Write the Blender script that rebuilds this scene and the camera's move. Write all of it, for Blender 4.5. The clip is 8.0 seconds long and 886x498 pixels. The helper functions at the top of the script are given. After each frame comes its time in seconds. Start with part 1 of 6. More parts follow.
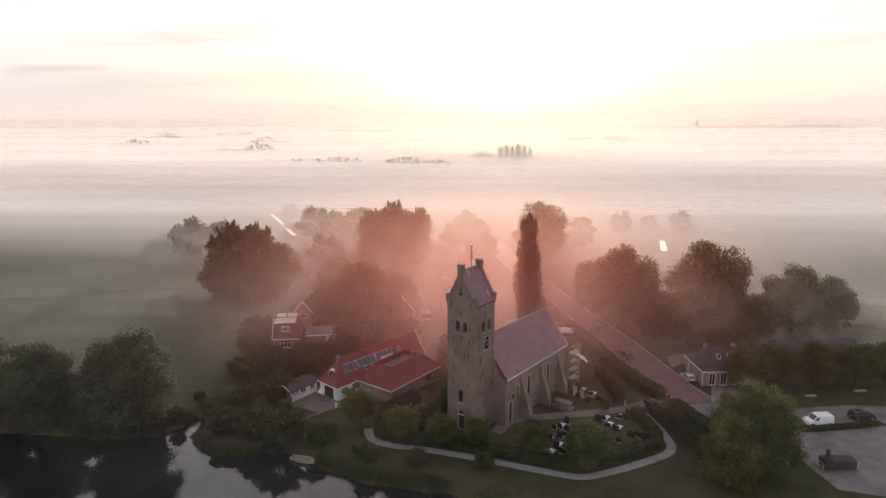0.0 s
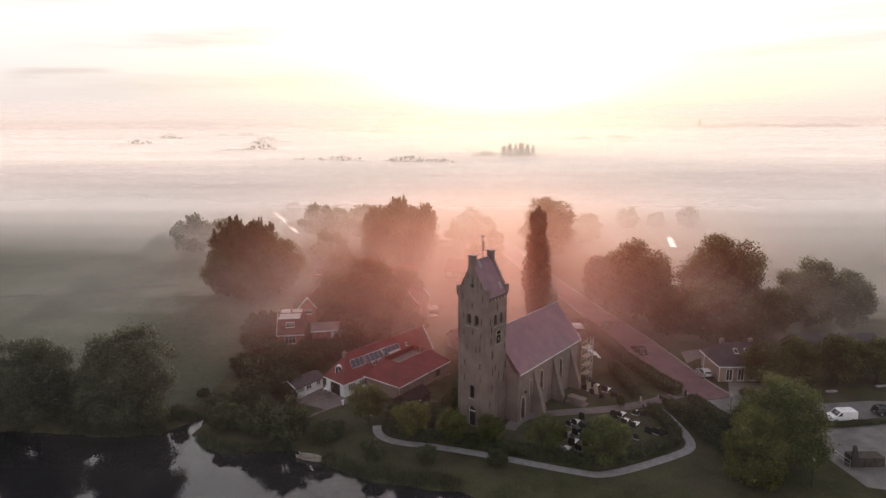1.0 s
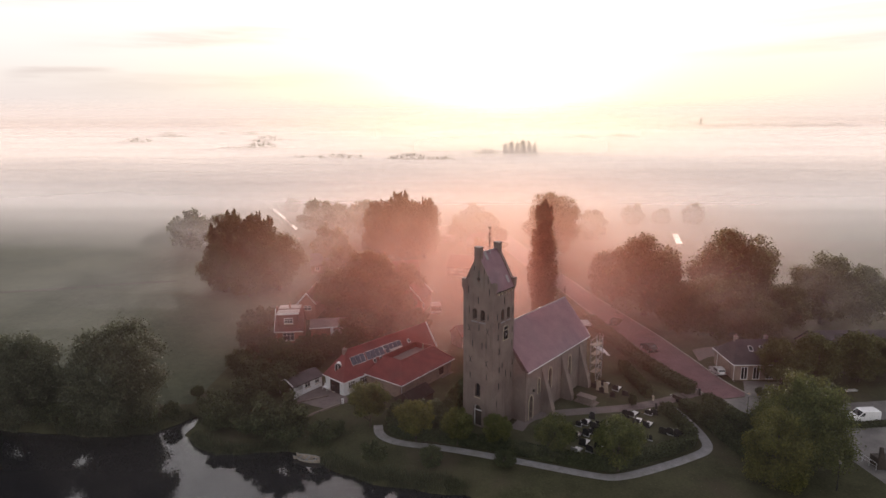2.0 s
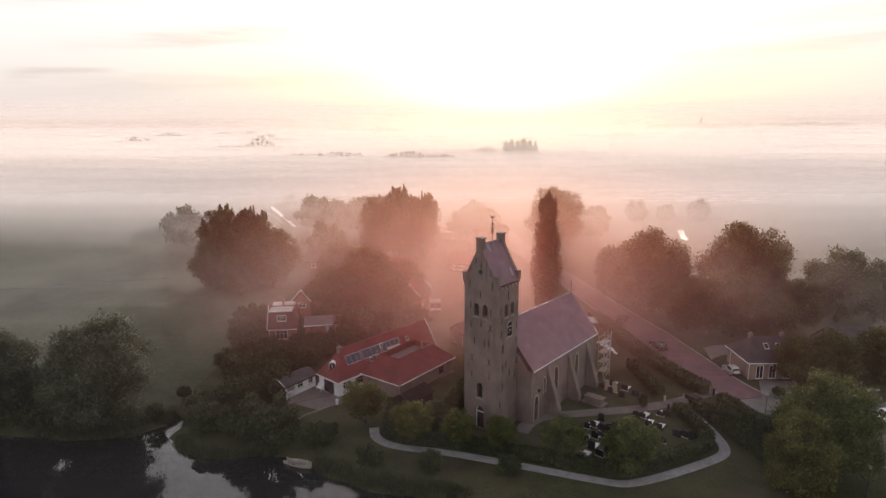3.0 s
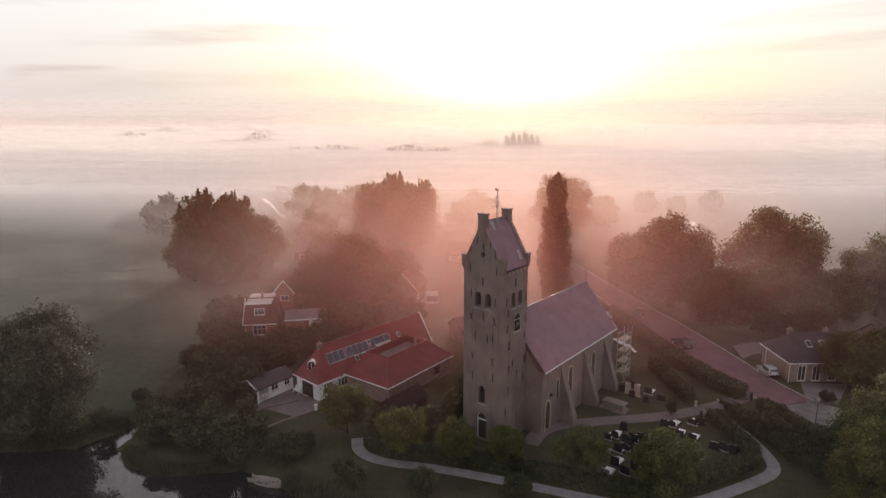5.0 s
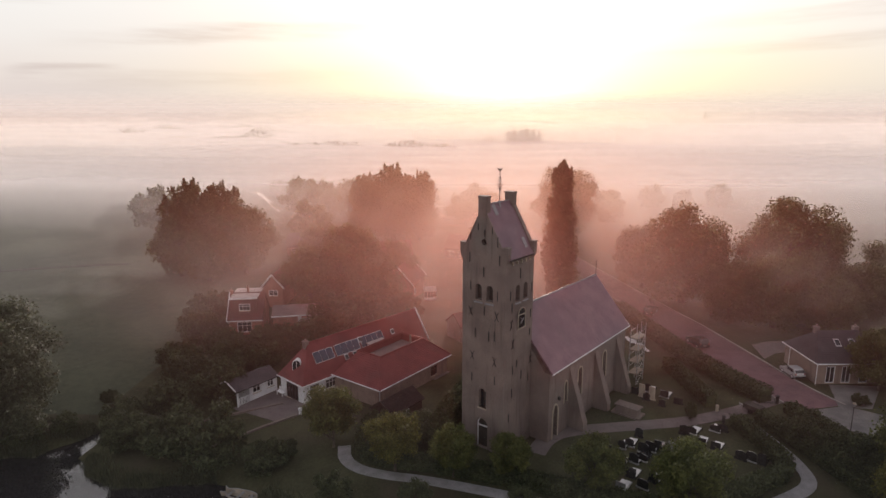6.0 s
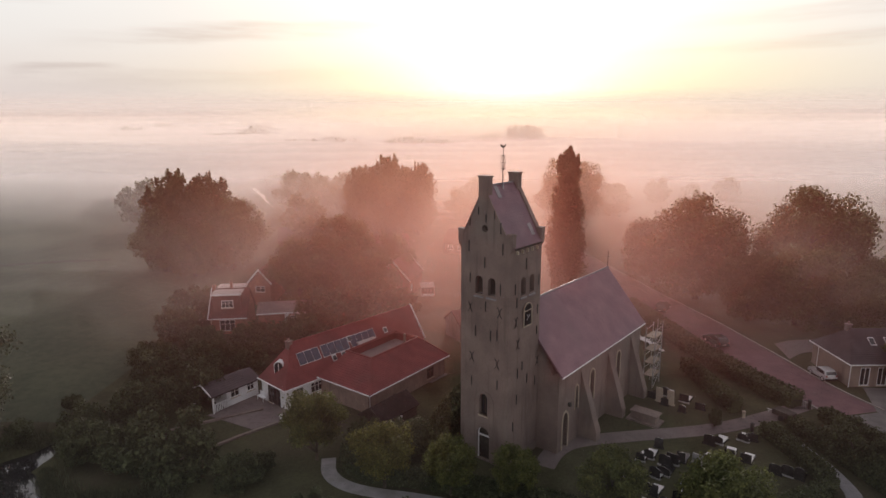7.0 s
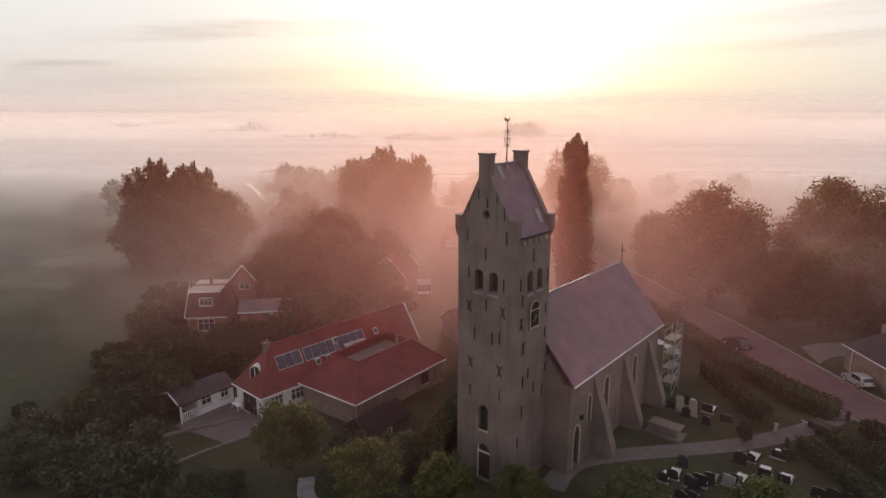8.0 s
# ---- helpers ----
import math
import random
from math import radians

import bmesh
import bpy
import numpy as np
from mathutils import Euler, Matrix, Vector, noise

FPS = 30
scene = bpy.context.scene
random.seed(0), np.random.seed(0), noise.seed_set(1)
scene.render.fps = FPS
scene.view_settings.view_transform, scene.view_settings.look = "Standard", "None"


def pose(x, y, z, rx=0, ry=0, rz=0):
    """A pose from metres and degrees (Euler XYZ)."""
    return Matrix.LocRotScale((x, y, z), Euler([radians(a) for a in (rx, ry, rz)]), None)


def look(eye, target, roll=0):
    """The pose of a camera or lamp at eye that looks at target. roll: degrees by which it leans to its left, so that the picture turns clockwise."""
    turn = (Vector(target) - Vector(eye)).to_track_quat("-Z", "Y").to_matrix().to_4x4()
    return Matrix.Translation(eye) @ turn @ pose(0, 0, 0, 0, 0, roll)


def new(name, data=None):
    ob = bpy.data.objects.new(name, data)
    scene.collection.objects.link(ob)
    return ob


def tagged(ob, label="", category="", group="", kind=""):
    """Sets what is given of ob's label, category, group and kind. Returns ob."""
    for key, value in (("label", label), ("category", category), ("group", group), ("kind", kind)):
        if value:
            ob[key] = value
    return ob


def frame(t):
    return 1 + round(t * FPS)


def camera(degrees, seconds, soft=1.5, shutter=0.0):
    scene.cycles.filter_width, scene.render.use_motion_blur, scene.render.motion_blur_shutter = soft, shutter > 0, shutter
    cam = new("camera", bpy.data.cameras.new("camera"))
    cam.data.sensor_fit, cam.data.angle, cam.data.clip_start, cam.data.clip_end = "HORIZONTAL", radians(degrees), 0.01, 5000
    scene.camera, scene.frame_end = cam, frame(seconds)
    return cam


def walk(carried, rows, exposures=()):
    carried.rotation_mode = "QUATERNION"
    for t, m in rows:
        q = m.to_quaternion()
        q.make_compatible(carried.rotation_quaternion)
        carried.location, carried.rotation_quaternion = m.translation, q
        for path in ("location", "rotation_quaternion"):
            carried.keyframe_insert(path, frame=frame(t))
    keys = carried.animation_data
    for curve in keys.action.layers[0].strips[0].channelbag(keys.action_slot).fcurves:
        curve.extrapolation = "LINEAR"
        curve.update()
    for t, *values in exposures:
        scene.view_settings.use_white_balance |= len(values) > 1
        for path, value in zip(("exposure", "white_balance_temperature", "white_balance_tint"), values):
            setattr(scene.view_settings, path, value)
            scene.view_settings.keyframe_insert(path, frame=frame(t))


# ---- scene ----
cam = camera(71.5, 8.0)
PATH = [
    (0, (0.329, -2.455, 47.868), (0.254, -0.499, 47.454), -0.1),
    (0.5, (-0.351, -1.315, 46.881), (-0.431, 0.64, 46.468), -0.2),
    (1, (-1.048, 0.113, 45.767), (-1.129, 2.069, 45.356), -0.3),
    (1.5, (-1.552, 1.882, 44.794), (-1.634, 3.838, 44.382), -0.2),
    (3, (-2.004, 8.735, 41.589), (-2.086, 10.69, 41.177), -0.3),
    (3.5, (-1.972, 11.633, 40.403), (-2.055, 13.588, 39.992), -0.3),
    (4, (-1.961, 14.587, 39.238), (-2.044, 16.543, 38.825), -0.2),
    (4.5, (-1.974, 17.59, 38.037), (-2.057, 19.544, 37.622), -0.2),
    (6, (-1.84, 27.395, 34.146), (-1.925, 29.349, 33.725), -0.1),
    (6.5, (-1.73, 30.758, 32.92), (-1.818, 32.711, 32.496), -0.1),
    (7, (-1.704, 34.161, 31.685), (-1.791, 36.113, 31.26), -0.2),
    (7.5, (-1.614, 37.678, 30.495), (-1.702, 39.63, 30.069), -0.1),
    (8, (-1.566, 41.096, 29.422), (-1.654, 43.048, 28.994), -0.0),
]
walk(cam, [(t, look(eye, target, roll)) for t, eye, target, roll in PATH], [(0.0, 0.15), (3.5, 0.08), (8.0, -0.17)])

SUN_AZ, SUN_EL = 3.4, 8.0   # degrees from +y towards +x, and above the horizon
sun_way = Vector((math.sin(radians(SUN_AZ)) * math.cos(radians(SUN_EL)), math.cos(radians(SUN_AZ)) * math.cos(radians(SUN_EL)), math.sin(radians(SUN_EL))))
scene.view_settings.exposure = 0.0
scene.cycles.transparent_max_bounces = 64


# ---- nodes ----
class Nodes:
    """Short names for building node trees."""
    def __init__(self, tree):
        self.tree = tree
        tree.nodes.clear()

    def node(self, kind, op=None, **inputs):
        n = self.tree.nodes.new(kind)
        if op:
            n.operation = op
        for key, value in inputs.items():
            key = key.replace("_", " ")
            sock = n.inputs[int(key[1:])] if key[0] == "i" and key[1:].isdigit() else n.inputs[key]
            if isinstance(value, bpy.types.NodeSocket):
                self.tree.links.new(value, sock)
            else:
                sock.default_value = value
        return n

    def math(self, op, a, b=0.0, c=0.0, clamp=False):
        n = self.node("ShaderNodeMath", op, i0=a, i1=b, i2=c)
        n.use_clamp = clamp
        return n.outputs[0]

    def mix(self, f, a, b, blend="MIX"):
        n = self.tree.nodes.new("ShaderNodeMix")
        n.data_type, n.blend_type = "RGBA", blend
        for i, v in ((0, f), (6, a), (7, b)):
            if isinstance(v, bpy.types.NodeSocket):
                self.tree.links.new(v, n.inputs[i])
            else:
                n.inputs[i].default_value = v if i == 0 or len(v) == 4 else (*v, 1)
        return n.outputs[2]

    def ramp(self, f, stops):
        n = self.node("ShaderNodeValToRGB", None, Fac=f)
        e = n.color_ramp.elements
        while len(e) < len(stops):
            e.new(0.5)
        for k, (at, c) in zip(e, stops):
            k.position, k.color = at, (*c, 1)
        return n.outputs[0]

    def noise(self, where, scale, detail=4.0, rough=0.55):
        return self.node("ShaderNodeTexNoise", None, Vector=where, Scale=scale, Detail=detail, Roughness=rough).outputs[0]

    def span(self, v, a, b, c=0.0, d=1.0):
        n = self.tree.nodes.new("ShaderNodeMapRange")
        n.interpolation_type = "SMOOTHSTEP"
        self.tree.links.new(v, n.inputs[0])
        for i, x in enumerate((a, b, c, d)):
            n.inputs[i + 1].default_value = x
        return n.outputs[0]


# ---- sky and sun ----
world = bpy.data.worlds.new("sky")
scene.world = world
world.use_nodes = True
w = Nodes(world.node_tree)
way = w.node("ShaderNodeTexCoord").outputs["Generated"]
sky_node = world.node_tree.nodes.new("ShaderNodeTexSky")
sky_node.sky_type, sky_node.sun_disc = "NISHITA", False
sky_node.sun_elevation, sky_node.sun_rotation = radians(SUN_EL), radians(SUN_AZ)
sky_node.air_density, sky_node.dust_density = 1.4, 4.0
sky = sky_node.outputs[0]
sep = w.node("ShaderNodeSeparateXYZ", None, Vector=way)
az = w.math("MULTIPLY", w.math("ARCTAN2", sep.outputs[0], sep.outputs[1]), 57.2958)
el = w.math("MULTIPLY", w.math("ARCSINE", sep.outputs[2]), 57.2958)
# thin high cloud and morning mist, lit by the low sun: colours by degrees above the horizon
veil = w.ramp(w.math("MULTIPLY_ADD", el, 1 / 80, 10 / 80, clamp=True), [((e + 10) / 80, c) for e, c in (
    (-10, (0.45, 0.37, 0.35)), (-0.6, (0.84, 0.73, 0.70)), (1.5, (0.92, 0.82, 0.795)), (3.5, (0.96, 0.89, 0.875)), (6.0, (1.02, 0.985, 0.98)), (11, (1.10, 1.09, 1.085)), (20, (1.0, 0.96, 0.97)), (40, (0.66, 0.63, 0.68)), (70, (0.40, 0.39, 0.44)))])


def bell(v, middle, spread):
    """1 at the middle, falling off softly to either side."""
    d = w.math("DIVIDE", w.math("SUBTRACT", v, middle), spread)
    return w.math("POWER", 2.71828, w.math("MULTIPLY", w.math("MULTIPLY", d, d), -1.0))


# streaks of cloud: from azimuth and height to azimuth and height in degrees, thickness, strength
wisp = w.node("ShaderNodeCombineXYZ", None, X=w.math("MULTIPLY", az, 0.05), Y=w.math("MULTIPLY", el, 0.55), Z=0.0).outputs[0]
drift, fray = w.noise(wisp, 1.1, 4.0), w.noise(wisp, 3.2, 5.0, 0.6)
for a0, e0, a1, e1, thick, much in ((-33, 5.9, 4, 8.7, 0.9, 0.8), (-37, 3.4, -29, 4.0, 0.55, 0.9), (-38, 2.4, -1, 4.0, 1.4, 0.62), (8, 4.6, 44, 6.6, 0.8, 0.6), (14, 7.2, 50, 8.2, 0.7, 0.4), (-60, 7.5, -24, 9.6, 1.0, 0.45)):
    along = w.math("DIVIDE", w.math("SUBTRACT", az, a0), a1 - a0)
    off = w.math("SUBTRACT", el, w.math("MULTIPLY_ADD", along, e1 - e0, e0))
    off = w.math("ABSOLUTE", w.math("ADD", off, w.math("MULTIPLY_ADD", drift, 2.4, -1.2)))
    body = w.math("MULTIPLY", w.span(off, thick * 0.1, thick, much, 0.0), w.math("MULTIPLY", w.span(along, -0.1, 0.3), w.span(along, 0.7, 1.1, 1.0, 0.0)))
    veil = w.mix(w.math("MULTIPLY", body, w.span(fray, 0.3, 0.62, 0.45, 1.0)), veil, (0.76, 0.68, 0.68))
# the sun's glow in the haze: a broad yellow one low down, and a white one that widens upwards
low_glow = w.math("MULTIPLY", bell(az, SUN_AZ + 3.0, 24.0), bell(el, 3.0, 2.8))
veil = w.mix(w.math("MULTIPLY", low_glow, 0.85), veil, (1.12, 1.10, 0.80))
wide = w.math("MULTIPLY_ADD", w.math("MAXIMUM", el, 0.0), 1.3, 5.5)
across = w.math("DIVIDE", w.math("SUBTRACT", az, SUN_AZ), wide)
core = w.math("POWER", 2.71828, w.math("MULTIPLY", w.math("MULTIPLY", across, across), -1.0))
core = w.math("MULTIPLY", core, w.math("MULTIPLY", w.span(el, -1.5, 2.5), w.span(el, 9.0, 30.0, 1.0, 0.0)))
veil = w.mix(core, veil, (1.6, 1.55, 1.42))
sum_sky = w.mix(0.86, w.mix(1.0, sky, (0.12, 0.12, 0.12), "MULTIPLY"), veil)
w.node("ShaderNodeOutputWorld", None, Surface=w.node("ShaderNodeBackground", None, Color=sum_sky, Strength=1.0).outputs[0])

sun = new("sun", bpy.data.lights.new("sun", "SUN"))
sun.data.energy, sun.data.angle, sun.data.color = 4.0, radians(1.5), (1.0, 0.86, 0.79)
sun.matrix_world = look(sun_way * 100, (0, 0, 0))


# ---- materials ----
def surface(name, low, high, scale=1.0, rough=0.8, bump=0.3, fine=9.0, stain=None, metal=0.0, spread=0.0, through_light=0.0, spec=0.3):
    """A rough procedural surface: two colours mixed by broad and fine noise, fine relief, optional stains and light that shines through."""
    m = bpy.data.materials.new(name)
    m.use_nodes = True
    n = Nodes(m.node_tree)
    where = n.node("ShaderNodeNewGeometry").outputs["Position"]
    broad, small = n.noise(where, scale), n.noise(where, scale * fine, 3.0)
    f = n.span(n.math("MULTIPLY_ADD", small, 0.45, n.math("MULTIPLY", broad, 0.55)), 0.33, 0.67)
    c = n.mix(f, low, high)
    if stain:
        c = n.mix(n.math("MULTIPLY", n.span(n.noise(where, scale * 0.35, 5.0), 0.48, 0.7), 0.7), c, stain)
    if spread:
        r = n.node("ShaderNodeObjectInfo").outputs["Random"]
        r = n.math("FRACT", n.math("ADD", r, n.node("ShaderNodeNewGeometry").outputs["Random Per Island"]))
        c = n.mix(1.0, c, n.ramp(r, [(0, (1 - spread,) * 3), (1, (1 + spread,) * 3)]), "MULTIPLY")
    if "brick" in name:
        long = n.node("ShaderNodeVectorMath", "MULTIPLY", i0=where, i1=(1.6, 1.6, 0.12)).outputs[0]
        c = n.mix(n.math("MULTIPLY", n.span(n.noise(long, 1.1, 4.0), 0.5, 0.72), 0.45), c, tuple(0.55 * k for k in low))
        course = n.node("ShaderNodeTexWave", None, Vector=where, Scale=2.4, Distortion=0.6, Detail=2.0)
        course.bands_direction = "Z"
        c = n.mix(n.math("MULTIPLY", course.outputs["Fac"], 0.10), c, (0.34, 0.31, 0.28))
    b = n.node("ShaderNodeBump", None, Strength=bump, Distance=0.05, Height=small).outputs[0]
    bs = n.node("ShaderNodeBsdfPrincipled", None, Base_Color=c, Roughness=rough, Metallic=metal, Normal=b, Specular_IOR_Level=spec).outputs[0]
    if through_light:
        tr = n.node("ShaderNodeBsdfTranslucent", None, Color=c).outputs[0]
        bs = n.node("ShaderNodeMixShader", None, Fac=through_light, i1=bs, i2=tr).outputs[0]
    n.node("ShaderNodeOutputMaterial", None, Surface=bs)
    return m


GRASS = surface("grass", (0.040, 0.041, 0.022), (0.073, 0.071, 0.039), 0.25, 0.95, 0.6, 14, stain=(0.07, 0.055, 0.04), spec=0.1)
MEADOW = surface("meadow", (0.055, 0.063, 0.042), (0.085, 0.092, 0.06), 0.05, 0.95, 0.5, 20, spec=0.1)
LAWN = surface("lawn", (0.04, 0.055, 0.02), (0.07, 0.085, 0.03), 0.5, 0.95, 0.6, 16, spec=0.1)
SOIL = surface("bank_soil", (0.03, 0.025, 0.018), (0.07, 0.055, 0.04), 0.8, 0.95, 0.8, 8)
GRAVEL = surface("shell_path", (0.21, 0.20, 0.205), (0.31, 0.295, 0.30), 1.2, 0.95, 0.5, 30, stain=(0.19, 0.175, 0.165))
CLINKER = surface("red_clinker_paving", (0.125, 0.068, 0.076), (0.185, 0.104, 0.11), 0.6, 0.85, 0.5, 18, stain=(0.11, 0.07, 0.075))
WALK = surface("worn_brick_walk", (0.115, 0.09, 0.088), (0.175, 0.14, 0.135), 0.6, 0.9, 0.5, 18, stain=(0.10, 0.085, 0.08))
TILE_DULL = surface("weathered_red_tile", (0.095, 0.034, 0.032), (0.155, 0.056, 0.052), 0.7, 0.8, 0.6, 14, stain=(0.09, 0.045, 0.043))
ROOFING = surface("grey_red_roofing_felt", (0.17, 0.125, 0.12), (0.25, 0.19, 0.18), 0.5, 0.9, 0.3, 10, stain=(0.14, 0.11, 0.105))
KERB = surface("kerb_stone", (0.2, 0.18, 0.17), (0.3, 0.27, 0.25), 1.0, 0.9, 0.3, 12)
CONCRETE = surface("grey_paving", (0.115, 0.107, 0.103), (0.20, 0.187, 0.178), 0.5, 0.7, 0.3, 20, stain=(0.085, 0.08, 0.078))
BRICK_OLD = surface("old_brick", (0.138, 0.103, 0.092), (0.238, 0.178, 0.156), 0.35, 0.92, 0.7, 34, stain=(0.2, 0.168, 0.15))
BRICK_RED = surface("red_brick", (0.22, 0.095, 0.07), (0.33, 0.15, 0.11), 0.8, 0.9, 0.5, 22)
BRICK_PALE = surface("buff_brick", (0.20, 0.145, 0.12), (0.29, 0.215, 0.18), 0.8, 0.9, 0.5, 22)
SLATE = surface("purple_grey_slate", (0.155, 0.09, 0.11), (0.225, 0.135, 0.158), 0.6, 0.55, 0.5, 16, stain=(0.17, 0.11, 0.125))
TILE_RED = surface("red_roof_tile", (0.125, 0.026, 0.026), (0.20, 0.046, 0.045), 0.7, 0.7, 0.6, 14, stain=(0.12, 0.038, 0.036))
FELT = surface("black_roofing_felt", (0.018, 0.014, 0.014), (0.034, 0.027, 0.027), 0.8, 0.95, 0.4, 12, spec=0.08)
TILE_DARK = surface("dark_roof_tile", (0.042, 0.034, 0.038), (0.075, 0.06, 0.066), 0.7, 0.7, 0.6, 14)
WHITE = surface("white_paint", (0.6, 0.6, 0.61), (0.78, 0.78, 0.79), 0.7, 0.6, 0.15, 10)
MEMBRANE = surface("pale_flat_roofing", (0.33, 0.28, 0.26), (0.45, 0.39, 0.36), 0.5, 0.85, 0.2, 8)
STONE = surface("sandstone", (0.34, 0.28, 0.22), (0.46, 0.39, 0.31), 1.0, 0.9, 0.4, 10)
STONE_DARK = surface("dark_granite", (0.014, 0.014, 0.015), (0.035, 0.034, 0.035), 2.0, 0.2, 0.04, 12, spec=0.5)
# grave slabs: the sky's white reflection on polished stone, put into the base colour
SLAB_SHEEN = surface("slab_sky_sheen", (0.50, 0.49, 0.49), (0.66, 0.65, 0.65), 2.0, 0.22, 0.03, 12, spec=0.6)
STONE_PALE = surface("pale_marble", (0.22, 0.215, 0.215), (0.35, 0.34, 0.34), 2.0, 0.4, 0.1, 12)
WOOD_DARK = surface("dark_timber", (0.035, 0.028, 0.024), (0.075, 0.06, 0.05), 1.5, 0.8, 0.4, 9)
WOOD_PALE = surface("weathered_timber", (0.25, 0.21, 0.17), (0.38, 0.33, 0.27), 1.5, 0.8, 0.4, 9)
LEAD = surface("lead_sheet", (0.2, 0.19, 0.2), (0.29, 0.275, 0.285), 1.0, 0.5, 0.2, 6, metal=0.3)
IRON = surface("wrought_iron", (0.02, 0.018, 0.018), (0.05, 0.045, 0.042), 2.0, 0.6, 0.2, 8)
STEEL = surface("galvanised_steel", (0.42, 0.42, 0.43), (0.58, 0.58, 0.59), 2.0, 0.4, 0.1, 8, metal=0.7)
BARK = surface("bark", (0.045, 0.035, 0.027), (0.10, 0.08, 0.062), 1.4, 0.95, 0.9, 9)
GLASS = surface("dark_window_glass", (0.015, 0.017, 0.02), (0.03, 0.032, 0.036), 0.6, 0.08, 0.02, 3, spec=0.6)
SOLAR = surface("solar_cells", (0.02, 0.025, 0.045), (0.035, 0.04, 0.07), 1.0, 0.22, 0.02, 4, spec=0.4)
SILVER = surface("silver_car_paint", (0.5, 0.5, 0.51), (0.6, 0.6, 0.61), 1.0, 0.25, 0.02, 4, metal=0.5, spec=0.6)
CARWHITE = surface("white_car_paint", (0.74, 0.74, 0.75), (0.82, 0.82, 0.83), 1.0, 0.25, 0.02, 4, spec=0.6)
CARDARK = surface("dark_car_paint", (0.025, 0.025, 0.03), (0.05, 0.05, 0.055), 1.0, 0.2, 0.02, 4, spec=0.6)
RUBBER = surface("rubber", (0.018, 0.018, 0.018), (0.03, 0.03, 0.03), 3.0, 0.85, 0.1, 5)
LEAF = {
    "oak": surface("oak_leaf", (0.060, 0.066, 0.022), (0.105, 0.108, 0.036), 0.6, 0.65, 0.0, 5, spread=0.08, through_light=0.25),
    "lime": surface("lime_leaf", (0.062, 0.074, 0.022), (0.12, 0.125, 0.036), 0.6, 0.65, 0.0, 5, spread=0.35, through_light=0.35),
    "willow": surface("willow_leaf", (0.058, 0.062, 0.038), (0.10, 0.104, 0.060), 0.6, 0.65, 0.0, 5, spread=0.2, through_light=0.3),
    "gold": surface("yellowing_lime_leaf", (0.085, 0.086, 0.022), (0.155, 0.146, 0.038), 0.6, 0.65, 0.0, 5, spread=0.35, through_light=0.4),
    "poplar": surface("poplar_leaf", (0.07, 0.066, 0.026), (0.12, 0.105, 0.042), 0.6, 0.65, 0.0, 5, spread=0.08, through_light=0.25),
    "hedge": surface("hedge_leaf", (0.044, 0.052, 0.024), (0.080, 0.088, 0.040), 0.8, 0.7, 0.0, 6, spread=0.35, through_light=0.25),
}


def water_material():
    m = bpy.data.materials.new("still_pond_water")
    m.use_nodes = True
    n = Nodes(m.node_tree)
    where = n.node("ShaderNodeNewGeometry").outputs["Position"]
    b = n.node("ShaderNodeBump", None, Strength=0.025, Distance=0.02, Height=n.noise(where, 1.6, 3.0)).outputs[0]
    bs = n.node("ShaderNodeBsdfPrincipled", None, Base_Color=(0.022, 0.021, 0.023, 1), Roughness=0.02, IOR=1.75, Normal=b, Specular_IOR_Level=0.5).outputs[0]
    n.node("ShaderNodeOutputMaterial", None, Surface=bs)
    return m


WATER = water_material()
# near-white mirror metal in place of ditch water, put in for the sky's sheen
SHINE = surface("ditch_mirror_sheen", (0.86, 0.84, 0.82), (0.94, 0.92, 0.90), 0.2, 0.06, 0.01, 4, metal=1.0)


def mist_material(name, most, top, tint, middle=0.0, reach=None, full=0.15, streaks=0.12, foot=None):
    """A thin sheet of ground mist: the low sun shines through it; it thins out evenly towards its top and its sides.
    Some tints hold painted glow.
    """
    m = bpy.data.materials.new(name)
    m.use_nodes = True
    n = Nodes(m.node_tree)
    where = n.node("ShaderNodeNewGeometry").outputs["Position"]
    part_ = n.node("ShaderNodeSeparateXYZ", None, Vector=where)
    x, z = part_.outputs[0], part_.outputs[2]
    cloud = n.noise(n.node("ShaderNodeVectorMath", "MULTIPLY", i0=where, i1=(0.25, 0.3, 1.6)).outputs[0], 0.03, 2.0)
    level = n.math("ADD", z, n.math("MULTIPLY", n.math("SUBTRACT", cloud, 0.5), top * streaks * 2.0))
    thick = n.span(level, top * full, top * 0.97, most, 0.0)
    thick = n.math("MULTIPLY", thick, n.span(z, top * 0.85, top * 0.99, 1.0, 0.0))
    if foot:
        thick = n.math("MULTIPLY", thick, n.span(z, foot * 0.15, foot))
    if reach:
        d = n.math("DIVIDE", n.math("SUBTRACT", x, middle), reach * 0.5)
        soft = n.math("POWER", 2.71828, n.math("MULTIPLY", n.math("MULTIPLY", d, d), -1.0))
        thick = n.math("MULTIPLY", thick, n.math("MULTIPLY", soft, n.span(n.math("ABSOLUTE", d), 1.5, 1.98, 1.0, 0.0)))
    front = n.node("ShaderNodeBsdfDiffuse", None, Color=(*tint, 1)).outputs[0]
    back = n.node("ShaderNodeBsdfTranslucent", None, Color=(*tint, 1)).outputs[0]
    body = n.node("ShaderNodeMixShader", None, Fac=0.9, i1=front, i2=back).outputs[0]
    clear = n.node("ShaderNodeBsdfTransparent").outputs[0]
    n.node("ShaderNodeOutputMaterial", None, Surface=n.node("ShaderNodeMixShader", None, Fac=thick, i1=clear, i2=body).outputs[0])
    return m


